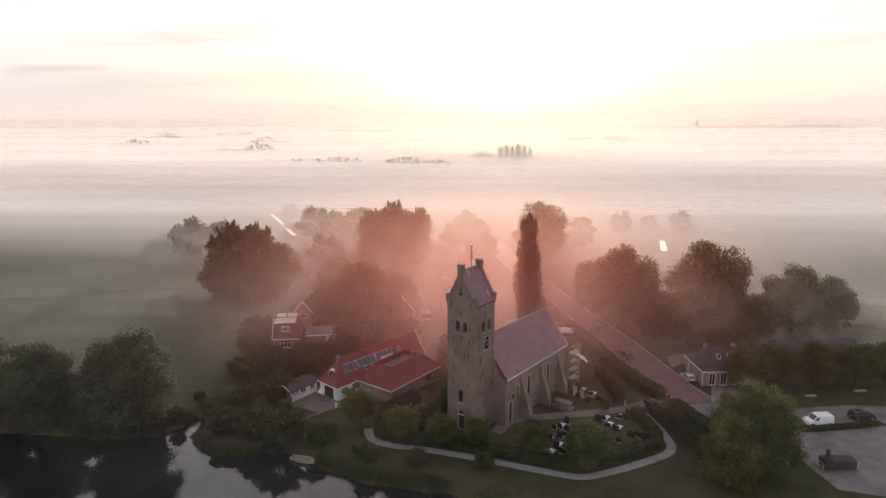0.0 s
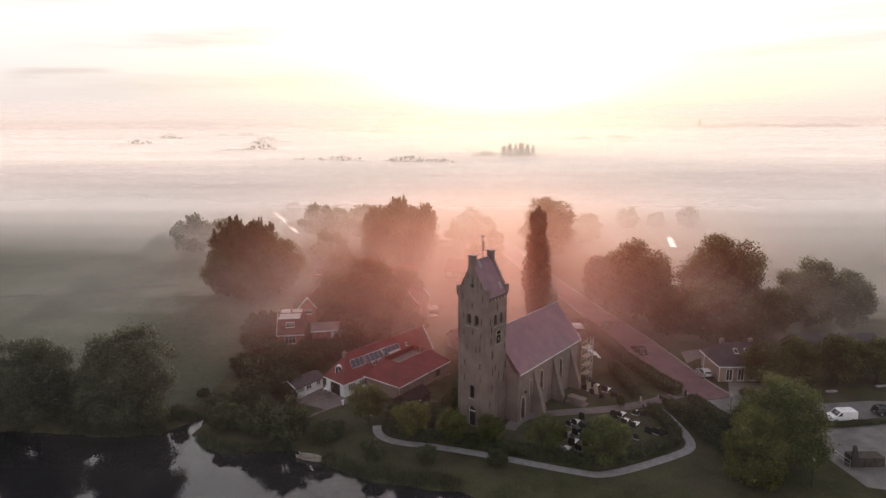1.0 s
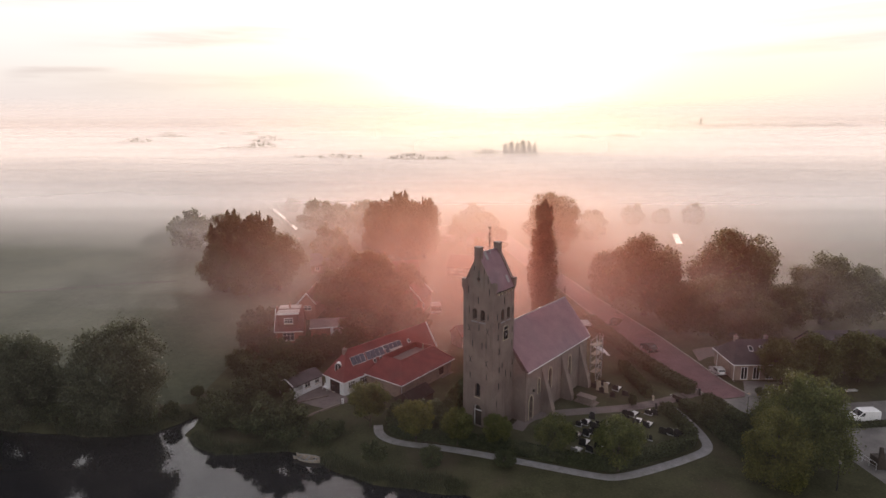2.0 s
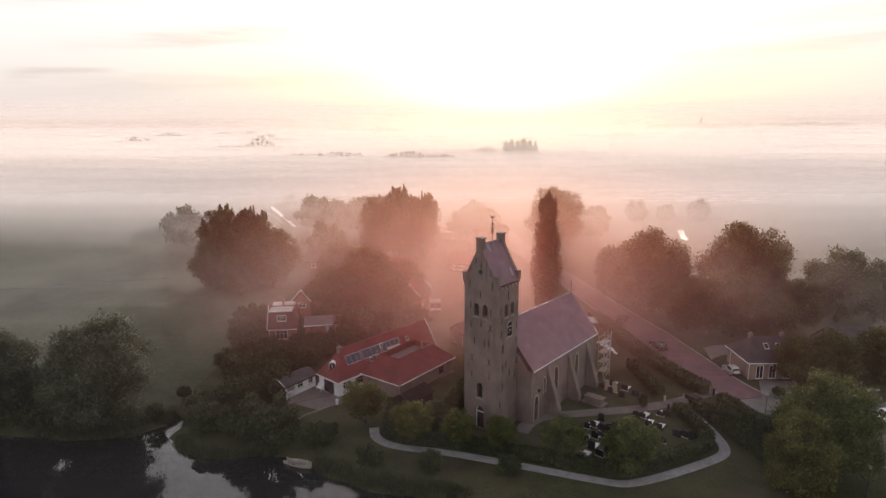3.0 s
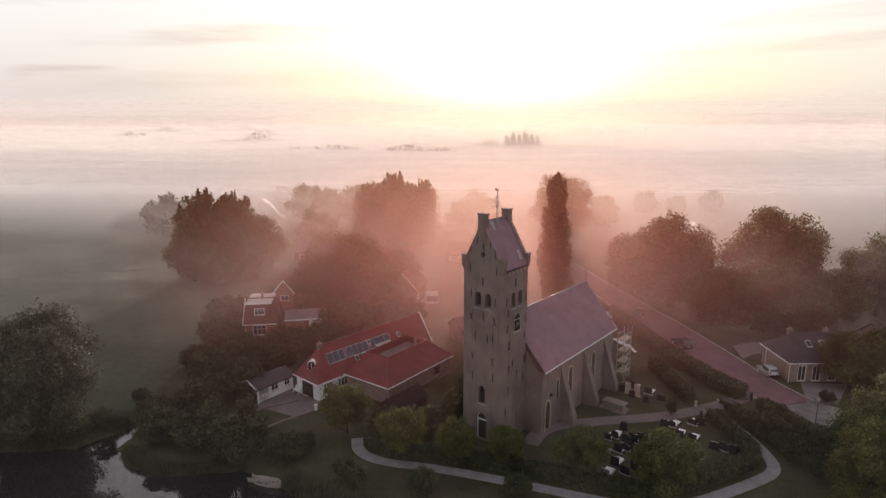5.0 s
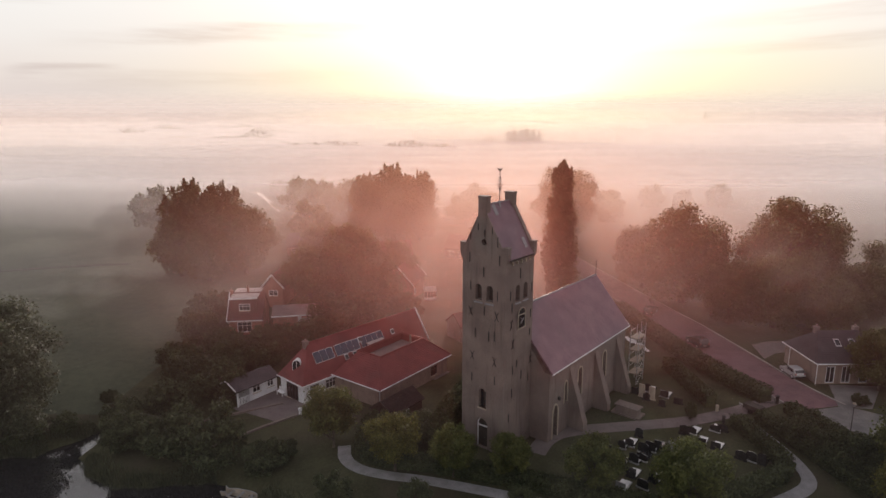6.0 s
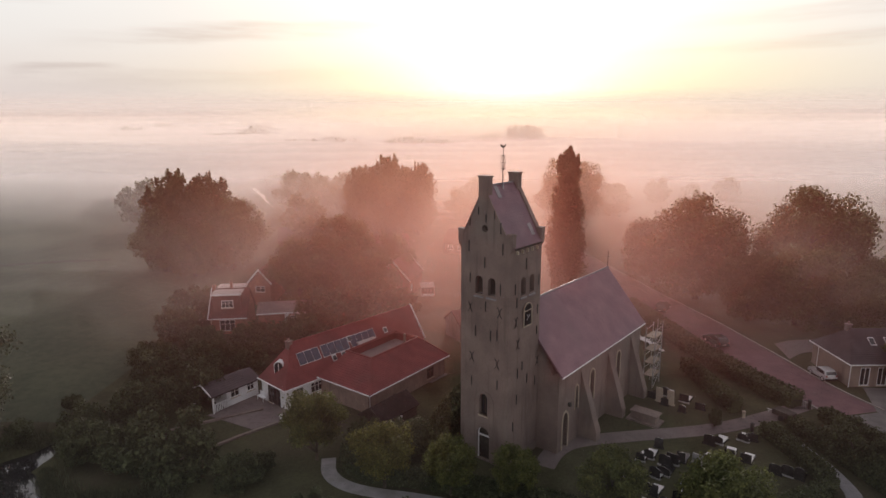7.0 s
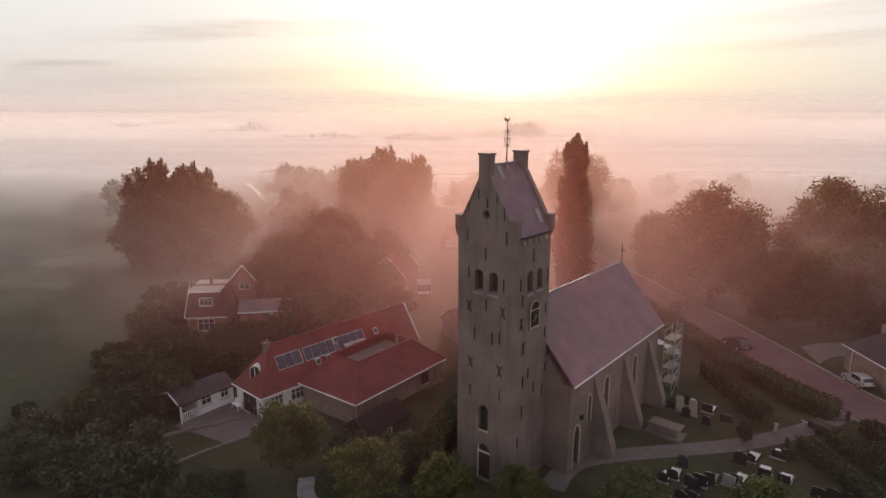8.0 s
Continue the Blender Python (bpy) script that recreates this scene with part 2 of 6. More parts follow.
def fog_material():
    """The top of the fog that lies over the far fields: it thickens with the distance and shines softly towards the sun."""
    m = bpy.data.materials.new("lying_fog")
    m.use_nodes = True
    n = Nodes(m.node_tree)
    where = n.node("ShaderNodeNewGeometry").outputs["Position"]
    y = n.node("ShaderNodeSeparateXYZ", None, Vector=where).outputs[1]
    cloud = n.noise(n.node("ShaderNodeVectorMath", "MULTIPLY", i0=where, i1=(0.5, 1.0, 0.0)).outputs[0], 0.006, 4.0)
    thick = n.span(n.math("ADD", y, n.math("MULTIPLY", n.math("SUBTRACT", cloud, 0.5), 160.0)), 195.0, 560.0, 0.0, 0.985)
    tone = n.mix(n.span(cloud, 0.35, 0.65), (0.92, 0.83, 0.79), (0.945, 0.86, 0.82))
    body = n.node("ShaderNodeBsdfDiffuse", None, Color=tone).outputs[0]
    gloss = n.node("ShaderNodeBsdfGlossy", None, Color=(0.98, 0.90, 0.74, 1), Roughness=0.75).outputs[0]
    body = n.node("ShaderNodeMixShader", None, Fac=0.2, i1=body, i2=gloss).outputs[0]
    clear = n.node("ShaderNodeBsdfTransparent").outputs[0]
    n.node("ShaderNodeOutputMaterial", None, Surface=n.node("ShaderNodeMixShader", None, Fac=thick, i1=clear, i2=body).outputs[0])
    return m


# ---- mesh helpers ----
def mesh_of(name, verts, faces, mats=(), smooth=False):
    me = bpy.data.meshes.new(name)
    me.from_pydata([tuple(v) for v in verts], [], faces)
    for m in mats:
        me.materials.append(m)
    if smooth:
        me.polygons.foreach_set("use_smooth", [True] * len(me.polygons))
    me.update()
    return me


def finish(bm, name, material, smooth=False):
    bmesh.ops.recalc_face_normals(bm, faces=bm.faces)
    me = bpy.data.meshes.new(name)
    bm.to_mesh(me)
    bm.free()
    me.materials.append(material)
    if smooth:
        me.polygons.foreach_set("use_smooth", [True] * len(me.polygons))
    return me


def part(name, bm, material, parent=None, label="", smooth=False, at=None):
    """Links a bmesh (or a ready mesh) as one mesh object under a thing or a part."""
    me = finish(bm, name, material, smooth) if isinstance(bm, bmesh.types.BMesh) else bm
    ob = new(name, me)
    if parent is not None:
        ob.parent = parent
    if at is not None:
        ob.matrix_basis = at
    return tagged(ob, label)


def thing(name, label, category, at=None, group="", kind=""):
    ob = new(name)
    ob.empty_display_size = 0.3
    if at is not None:
        ob.matrix_basis = at
    return tagged(ob, label, category, group, kind)


def box(lo, hi, bm=None, bevel=0.0):
    bm = bm or bmesh.new()
    x0, y0, z0 = lo
    x1, y1, z1 = hi
    v = [bm.verts.new(p) for p in ((x0, y0, z0), (x1, y0, z0), (x1, y1, z0), (x0, y1, z0), (x0, y0, z1), (x1, y0, z1), (x1, y1, z1), (x0, y1, z1))]
    fs = [bm.faces.new([v[i] for i in q]) for q in ((0, 3, 2, 1), (4, 5, 6, 7), (0, 1, 5, 4), (1, 2, 6, 5), (2, 3, 7, 6), (3, 0, 4, 7))]
    if bevel:
        bmesh.ops.bevel(bm, geom=list({e for f in fs for e in f.edges}), offset=bevel, segments=1, affect="EDGES", profile=0.5)
    return bm


def poly(pts, depth, bm=None):
    """A slab: the polygon pts pushed by the vector depth."""
    bm = bm or bmesh.new()
    d = Vector(depth)
    a = [bm.verts.new(p) for p in pts]
    b = [bm.verts.new(Vector(p) + d) for p in pts]
    bm.faces.new(a)
    bm.faces.new(b[::-1])
    k = len(pts)
    for i in range(k):
        bm.faces.new((a[i], b[i], b[(i + 1) % k], a[(i + 1) % k]))
    return bm


def rod(p, q, r, bm=None, sides=8, r2=None):
    bm = bm or bmesh.new()
    p, q = Vector(p), Vector(q)
    m = (q - p).to_track_quat("Z", "Y").to_matrix()
    rings = []
    for c, rr in ((p, r), (q, r if r2 is None else r2)):
        rings.append([bm.verts.new(c + m @ Vector((rr * math.cos(2 * math.pi * i / sides), rr * math.sin(2 * math.pi * i / sides), 0))) for i in range(sides)])
    for i in range(sides):
        bm.faces.new((rings[0][i], rings[0][(i + 1) % sides], rings[1][(i + 1) % sides], rings[1][i]))
    bm.faces.new(rings[0][::-1])
    bm.faces.new(rings[1])
    return bm


def arch(width, spring, rise, steps=8):
    """The outline of a round-headed opening in x, z: bottom centre at 0, 0."""
    h = width / 2
    return [(-h, 0), (h, 0)] + [(h * math.cos(math.pi * i / steps), spring + rise * math.sin(math.pi * i / steps)) for i in range(steps + 1)]


def wall_with_holes(width, top, thick, holes, base=0.0):
    """An upright wall in x from 0 to width and z, its face at y = 0, going back to y = thick, with holes (outlines in x, z) cut right through.
    top: the height or an outline of x, z points along the top from left to right."""
    outer = [(0, base), (width, base)] + ([(width, top), (0, top)] if isinstance(top, (int, float)) else list(top)[::-1])
    bm = bmesh.new()
    edges = []
    for ring in [outer] + holes:
        vs = [bm.verts.new((x, 0, z)) for x, z in ring]
        edges += [bm.edges.new((vs[i], vs[(i + 1) % len(vs)])) for i in range(len(vs))]
    bmesh.ops.triangle_fill(bm, use_beauty=True, use_dissolve=False, edges=edges)
    got = bmesh.ops.extrude_face_region(bm, geom=bm.faces[:])
    bmesh.ops.translate(bm, verts=[g for g in got["geom"] if isinstance(g, bmesh.types.BMVert)], vec=(0, thick, 0))
    return bm


def frame_at(origin, angle):
    """A local frame: x along the thing's length, which points angle degrees from +y towards +x; y to the left of that."""
    return pose(origin[0], origin[1], origin[2] if len(origin) > 2 else 0.0, 0, 0, 90 - angle)

# ---- the ground ----
POND = [(-112, 88), (-75, 86), (-65, 85.5), (-55, 84.6), (-48.6, 85.7), (-46.2, 88.5), (-44.6, 91.6), (-42.8, 91.2), (-43.0, 85.4), (-39.9, 82.5), (-36.5, 80.5), (-27.4, 81.7), (-23.0, 79.9), (-19.5, 77.6),
        (-14.0, 74.6), (-9.2, 73.7), (-2.2, 72.7), (9.0, 68.0), (14.0, 50.0), (-20.0, 30.0), (-112.0, 30.0)]
WATER_Z = -1.6


def inside_depth(x, y, ring):
    """The distance to the ring's edge, above zero inside it; x and y are arrays."""
    best, crossed = np.full(x.shape, 1e9), np.zeros(x.shape, bool)
    for (ax, ay), (bx, by) in zip(ring, ring[1:] + ring[:1]):
        ex, ey = bx - ax, by - ay
        f = np.clip(((x - ax) * ex + (y - ay) * ey) / (ex * ex + ey * ey), 0, 1)
        best = np.minimum(best, np.hypot(x - ax - f * ex, y - ay - f * ey))
        if ay != by:
            crossed ^= ((ay > y) != (by > y)) & (x < ax + (y - ay) * ex / ey)
    return np.where(crossed, best, -best)


def smooth_step(v, a, b):
    f = np.clip((v - a) / (b - a), 0, 1)
    return f * f * (3 - 2 * f)


def ground_height(x, y):
    """The churchyard mound, the flat village ground round it, and the pond's bed."""
    x, y = np.asarray(x, float), np.asarray(y, float)
    z = -0.5 + 0.5 * smooth_step(np.hypot((x - 8) / 1.15, y - 90), 34, 18)
    z = z + 0.04 * np.sin(x * 0.31 + 1.3 * np.sin(y * 0.17)) * np.cos(y * 0.23)
    d = inside_depth(x, y, POND) + 0.35 * np.sin(x * 0.9) * np.cos(y * 1.1 + x * 0.3)
    return z - 2.0 * smooth_step(d, -1.6, 1.8)


def gz(x, y):
    return float(ground_height(x, y))


def steps(a, b, step, far_lo, far_hi):
    mid = list(np.arange(a, b + 0.01, step))
    lo, hi, k = [], [], step
    while (lo[-1] if lo else a) > far_lo:
        k *= 1.35
        lo.append(max(far_lo, (lo[-1] if lo else a) - k))
    k = step
    while (hi[-1] if hi else b) < far_hi:
        k *= 1.35
        hi.append(min(far_hi, (hi[-1] if hi else b) + k))
    return np.array(lo[::-1] + mid + hi)


xs, ys = steps(-112, 100, 1.25, -4800, 4800), steps(28, 165, 1.25, -900, 4900)
gx, gy = np.meshgrid(xs, ys)
gh = ground_height(gx, gy)
cols = len(xs)
quads = [(j * cols + i, j * cols + i + 1, (j + 1) * cols + i + 1, (j + 1) * cols + i) for j in range(len(ys) - 1) for i in range(cols - 1)]
ground = tagged(new("ground", mesh_of("ground", np.stack([gx, gy, gh], -1).reshape(-1, 3), quads, (GRASS, MEADOW, LAWN), True)), "damp dark green grass fields round the village", "ground", kind="structure")
for q in ground.data.polygons:
    c = q.center
    q.material_index = 1 if (c.x < -46 and c.y > 93) or c.y > 230 else 0
pond = tagged(new("water", mesh_of("water", [(-112, 30, WATER_Z), (15, 30, WATER_Z), (15, 92.5, WATER_Z), (-112, 92.5, WATER_Z)], [(0, 1, 2, 3)], (WATER,))),
              "still dark village pond reflecting trees and sky", "pond", kind="structure")


def smoothed(pts, rounds=2):
    for _ in range(rounds):
        out = [pts[0]]
        for (ax, ay), (bx, by) in zip(pts, pts[1:]):
            out += [(0.75 * ax + 0.25 * bx, 0.75 * ay + 0.25 * by), (0.25 * ax + 0.75 * bx, 0.25 * ay + 0.75 * by)]
        pts = out + [pts[-1]]
    return pts


def dense(pts, step=1.0):
    out = [pts[0]]
    for (ax, ay), (bx, by) in zip(pts, pts[1:]):
        k = max(1, int(math.hypot(bx - ax, by - ay) / step))
        out += [(ax + (bx - ax) * i / k, ay + (by - ay) * i / k) for i in range(1, k + 1)]
    return out


def sides(pts, width):
    """The left and right edges of a strip of that width along pts."""
    left, right = [], []
    for i, (x, y) in enumerate(pts):
        (ax, ay), (bx, by) = pts[max(0, i - 1)], pts[min(len(pts) - 1, i + 1)]
        k = math.hypot(bx - ax, by - ay) or 1
        nx, ny = -(by - ay) / k, (bx - ax) / k
        left.append((x + nx * width / 2, y + ny * width / 2))
        right.append((x - nx * width / 2, y - ny * width / 2))
    return left, right


def strip_between(name, left, right, material, lift, label, category, across=3):
    verts, faces = [], []
    n = across + 3
    for (ax, ay), (bx, by) in zip(left, right):
        row = [(ax + (bx - ax) * k / across, ay + (by - ay) * k / across) for k in range(across + 1)]
        zs = [gz(*p) + lift for p in row]
        verts += [(*row[0], zs[0] - 0.4)] + [(*p, z) for p, z in zip(row, zs)] + [(*row[-1], zs[-1] - 0.4)]
    for i in range(len(left) - 1):
        for k in range(n - 1):
            faces.append((i * n + k, i * n + k + 1, (i + 1) * n + k + 1, (i + 1) * n + k))
    return tagged(new(name, mesh_of(name, verts, faces, (material,))), label, category, kind="structure")


def path_strip(name, pts, width, material, lift, label, category):
    return strip_between(name, *sides(dense(smoothed(pts), 1.0), width), material, lift, label, category)


path_strip("path", [(-14.9, 86.3), (-14.4, 83.7), (-12.5, 81.9), (-9.5, 81.0), (-6.6, 80.6), (-1.5, 79.2), (6.5, 76.7), (14.1, 74.2), (16.7, 73.7), (22.2, 76.0), (27.8, 79.0), (31.0, 81.3), (31.4, 84.8), (30.8, 89.2), (29.8, 93.4)],
           1.35, GRAVEL, 0.05, "pale shell footpath winding round the churchyard hedge", "path")
path_strip("pavement", [(5.2, 85.6), (6.6, 88.6), (9.0, 90.4), (15.4, 91.6), (22.2, 92.9), (27.0, 94.6), (32.5, 97.4), (37.0, 100.3)], 2.0, WALK, 0.04, "brick churchyard walk from the street to the church door", "path")
ROAD_L = [(-6, 330), (10, 215), (24.1, 156), (26.9, 141), (29.9, 127.9), (32.9, 115.2), (35.3, 104.6), (37.5, 96.8)]
ROAD_R = [(2, 331), (17, 216), (30.3, 156), (34.0, 141), (37.6, 127.9), (40.1, 115.2), (42.0, 104.6), (44.1, 99.0)]


def even(pts, n):
    d = [0.0]
    for (ax, ay), (bx, by) in zip(pts, pts[1:]):
        d.append(d[-1] + math.hypot(bx - ax, by - ay))
    t = np.linspace(0, d[-1], n)
    return list(zip(np.interp(t, d, [p[0] for p in pts]), np.interp(t, d, [p[1] for p in pts])))


rl, rr = even(smoothed(ROAD_L), 150), even(smoothed(ROAD_R), 150)
strip_between("road", rl, rr, CLINKER, 0.05, "village street paved with red brick clinkers", "road", 5)
for edge, out in ((rl, -0.16), (rr, 0.16)):
    strip_between("kerb", *sides([(x + out, y) for x, y in edge], 0.3), KERB, 0.13, "stone kerb along the street", "kerb", 1)
strip_between("side_street", even([(44.2, 98.8), (47.5, 96.4), (52, 95.8), (66, 98.2), (95, 97)], 50), even([(37.5, 96.6), (41.0, 92.4), (46.0, 90.2), (55, 89.6), (66, 92.0), (95, 90)], 50), CONCRETE, 0.05, "grey paved side street with parked cars", "road", 5)
strip_between("yard", even([(47.5, 89.0), (55, 88.6), (66, 91.0), (80, 90)], 30), even([(50.0, 73.0), (57, 71.0), (68, 69.0), (80, 68)], 30), CONCRETE, 0.05, "pale paved yard beside the side street", "yard", 6)
strip_between("forecourt", even([(43.2, 98.6), (47, 98.2)], 6), even([(45.6, 105.0), (52, 104.6)], 6), CONCRETE, 0.05, "paved strip before the brick house", "yard", 2)
strip_between("terrace", even([(-30.4, 95.2), (-24.0, 91.8), (-20.5, 94.2)], 14), even([(-26.6, 101.0), (-23.5, 98.6), (-21.8, 97.0)], 14), WALK, 0.06, "grey paved terrace before the white farmhouse", "terrace", 3)

strip_between("drive", even([(41.2, 113.6), (44.0, 116.0), (50.0, 117.5)], 10), even([(42.0, 119.5), (45.0, 121.0), (50.0, 121.5)], 10), WALK, 0.05, "paved drive between the street and the trees", "drive", 3)

# ---- mist and painted glow: thin even sheets, one behind the other ----
MIST = (0.90, 0.865, 0.875)
PALE = (0.60, 0.54, 0.51)


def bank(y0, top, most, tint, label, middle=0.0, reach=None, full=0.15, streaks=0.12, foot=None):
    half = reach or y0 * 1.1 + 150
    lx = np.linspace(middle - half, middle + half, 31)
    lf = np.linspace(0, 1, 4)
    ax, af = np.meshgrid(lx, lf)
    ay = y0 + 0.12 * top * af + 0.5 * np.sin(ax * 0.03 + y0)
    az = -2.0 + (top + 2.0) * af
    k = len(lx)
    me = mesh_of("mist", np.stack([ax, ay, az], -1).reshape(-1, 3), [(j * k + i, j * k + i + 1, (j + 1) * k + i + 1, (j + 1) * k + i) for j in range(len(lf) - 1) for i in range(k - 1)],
                 (mist_material("tinted_mist", most, top, tint, middle, reach, full, streaks, foot),), True)
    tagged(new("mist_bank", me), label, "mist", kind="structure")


# over the fields and the village: distance, height, density
for y0, top, most in ((108, 22, 0.036), (117, 22, 0.048), (128, 23, 0.06), (142, 24, 0.08), (158, 24, 0.10), (176, 25, 0.12), (196, 26, 0.14), (220, 27, 0.165), (248, 27, 0.19), (285, 28, 0.28)):
    bank(y0, top, most, tuple(c * (1.0 if y0 < 190 or y0 > 230 else 0.88) for c in MIST), "thin bank of pink morning mist over the fields", 40.0 if y0 < 180 else 0.0, 270.0 if y0 < 180 else None, foot=6.0 if y0 > 160 else None)
# mist between the village's trees, the sun's warm glare painted into its tint: distance, height, density
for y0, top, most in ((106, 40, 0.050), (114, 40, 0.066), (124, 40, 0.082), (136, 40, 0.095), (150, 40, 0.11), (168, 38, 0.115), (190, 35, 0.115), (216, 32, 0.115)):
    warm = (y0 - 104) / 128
    bank(y0, top, most, (0.97, 0.30 + 0.52 * warm, 0.21 + 0.34 * warm), "thin mist between the village trees, tinted with painted sun glare", 2.0 + (y0 - 104) * 0.06, 72 + (y0 - 104) * 0.42, 0.25)
# brighter mist on the far fields below the sun, whose yellow glow is painted into the tint: distance, height, density,
# middle, reach
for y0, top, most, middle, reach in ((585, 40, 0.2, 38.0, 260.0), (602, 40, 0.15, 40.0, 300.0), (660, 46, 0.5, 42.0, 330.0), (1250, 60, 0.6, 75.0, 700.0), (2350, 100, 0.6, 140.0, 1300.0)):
    bank(y0, top, most, (0.74, 0.67, 0.51), "far field mist tinted yellow as painted sun glow", middle, reach, 0.4, 0.06)
# the faintest veil, before the church and over the pond; the red sheets are glare put into colour
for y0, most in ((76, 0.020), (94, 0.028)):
    bank(y0, 40, most, (0.98, 0.25, 0.20), "faint added red sheet of painted glare round the church", 4.0, 72.0, 0.45, 0.0, 15.0)
# one very thin sheet added to lift the foreground's darks
bank(62, 34, 0.006, MIST, "faint added haze that lifts the darks over pond and churchyard", full=0.5, streaks=0.0, foot=7.0)
# over the far fields, up to the horizon: distance, height, density
for y0, top, most in ((345, 26, 0.2), (390, 30, 0.22), (440, 34, 0.25), (500, 36, 0.28), (570, 36, 0.3), (760, 36, 0.3), (1000, 38, 0.3), (1400, 42, 0.4), (1900, 50, 0.45), (3200, 90, 0.6), (3900, 210, 0.5)):
    bank(y0, top, most, tuple(c * (0.86 if y0 > 1200 else 1.0) for c in PALE), "high thin haze over the distant fields", full=0.4, streaks=0.06)

# the fog that lies over the far fields, with a gently rolling top
fy = np.concatenate([np.arange(190, 700, 10.0), np.arange(700, 1600, 30.0), np.linspace(1600, 5200, 70)])
fx = np.linspace(-1, 1, 121)
ax, ay = np.meshgrid(fx, fy)
ax = ax * (ay * 1.05 + 150)
az = -0.45 + 10.5 * smooth_step(ay, 200, 520) + smooth_step(ay, 260, 600) * smooth_step(ay, 1500, 700) * (1.4 * np.sin(ax * 0.011 + 1.5 * np.sin(ay * 0.008)) * np.cos(ay * 0.013) + 0.8 * np.sin(ax * 0.027 + ay * 0.021))
tagged(new("lying_fog", mesh_of("lying_fog", np.stack([ax, ay, az], -1).reshape(-1, 3), [(j * 121 + i, j * 121 + i + 1, (j + 1) * 121 + i + 1, (j + 1) * 121 + i) for j in range(len(fy) - 1) for i in range(120)], (fog_material(),), True)),
       "sea of pale morning fog lying over the far fields", "fog", kind="structure")

# ---- the church ----
BRICK_AXIS = 36.66
church = thing("church", "medieval brick village church with saddleback tower and slate nave roof", "church", frame_at((1.70, 84.99, 0.0), BRICK_AXIS))
TW, TH, EAVE = 5.21, 0.8, 20.4


def shifted(outline, dx, dz=0.0):
    return [(x + dx, z + dz) for x, z in outline]


def turned(bm, m):
    bmesh.ops.transform(bm, matrix=m, verts=bm.verts[:])
    return bm


FACES = {"west": pose(0, TW, 0, 0, 0, -90), "south": pose(0, 0, 0), "east": pose(TW, 0, 0, 0, 0, 90), "north": pose(TW, TW, 0, 0, 0, 180)}
bell = arch(0.8, 1.25, 0.4)
gable = [(0, EAVE), (0, 20.9), (-0.0, 21.0), (TW / 2 - 0.72, 25.35), (TW / 2 + 0.72, 25.35), (TW, 21.0), (TW, EAVE)]
west_holes = [shifted(arch(1.4, 2.5, 0.75), TW / 2, 0.1), shifted(arch(0.9, 1.65, 0.45), TW / 2, 4.6), shifted(bell, 2.0, 16.15), shifted(bell, 3.36, 16.15),
              [(TW / 2 + 0.32 * math.cos(i * math.pi / 6), 22.1 + 0.32 * math.sin(i * math.pi / 6)) for i in range(12)]]
for side, m in FACES.items():
    if side in ("west", "east"):
        bm = wall_with_holes(TW, [(0, 20.9), (TW - 3.31, 24.6), (TW - 2.3, 24.9), (TW, 20.9)] if side == "west" else [(0, 20.9), (2.3, 24.9), (3.31, 24.6), (TW, 20.9)], TH, west_holes if side == "west" else west_holes[2:], -0.6)
    else:
        bm = wall_with_holes(TW - 2 * TH, EAVE, TH, [shifted(bell, 1.45, 16.1), shifted(bell, 2.9, 16.1)], -0.6)
        bmesh.ops.translate(bm, verts=bm.verts[:], vec=(TH, 0, 0))
    part("tower_wall", turned(bm, m), BRICK_OLD, church)
# shoulders at the foot of the gables, and the chimney-like gable tops
for x0 in (-0.06, TW - 0.5):
    for y0 in (-0.26, TW - 0.3):
        bm = box((x0, y0, 20.75), (x0 + 0.56, y0 + 0.56, 21.75))
        box((x0 - 0.05, y0 - 0.05, 21.75), (x0 + 0.61, y0 + 0.61, 21.86), bm)
        inner = 0.02 if y0 < 0 else TW - 0.02
        outer_y = y0 if y0 < 0 else y0 + 0.56
        poly([(x0, outer_y, 20.75), (x0 + 0.56, outer_y, 20.75), (x0 + 0.56, inner, 20.1), (x0, inner, 20.1)], (0, 0.02 if y0 < 0 else -0.02, 0.4), bm)
        part("shoulder", bm, BRICK_OLD, church)
for x0 in (-0.05, TW - 0.62):
    bm = box((x0, 2.32, 24.3), (x0 + 0.67, 3.3, 26.5))
    box((x0 - 0.07, 2.25, 26.5), (x0 + 0.74, 3.37, 26.64), bm)
    part("gable_top", bm, BRICK_OLD, church)
# verges on the slanting gable edges: a thin one to the west, a low parapet to the east
RIDGE_Y, RIDGE_Z = 2.78, 25.75
for x0, wide, up in ((-0.06, 0.11, 0.06), (TW - 0.45, 0.49, 0.3)):
    for foot in (-0.22, TW + 0.22):
        bm = poly([(x0, foot, 20.4), (x0, RIDGE_Y, RIDGE_Z - 0.2), (x0, RIDGE_Y, RIDGE_Z + up), (x0, foot, 20.6 + up)], (wide, 0, 0))
        part("verge", bm, BRICK_OLD, church)


def roof_slope(name, corners, thick, material, parent, label=""):
    """A roof plane of some thickness from its corners."""
    a, b, c = (Vector(p) for p in corners[:3])
    nrm = (b - a).cross(c - a).normalized()
    if nrm.z < 0:
        nrm = -nrm
    return part(name, poly(corners, nrm * -thick), material, parent, label)


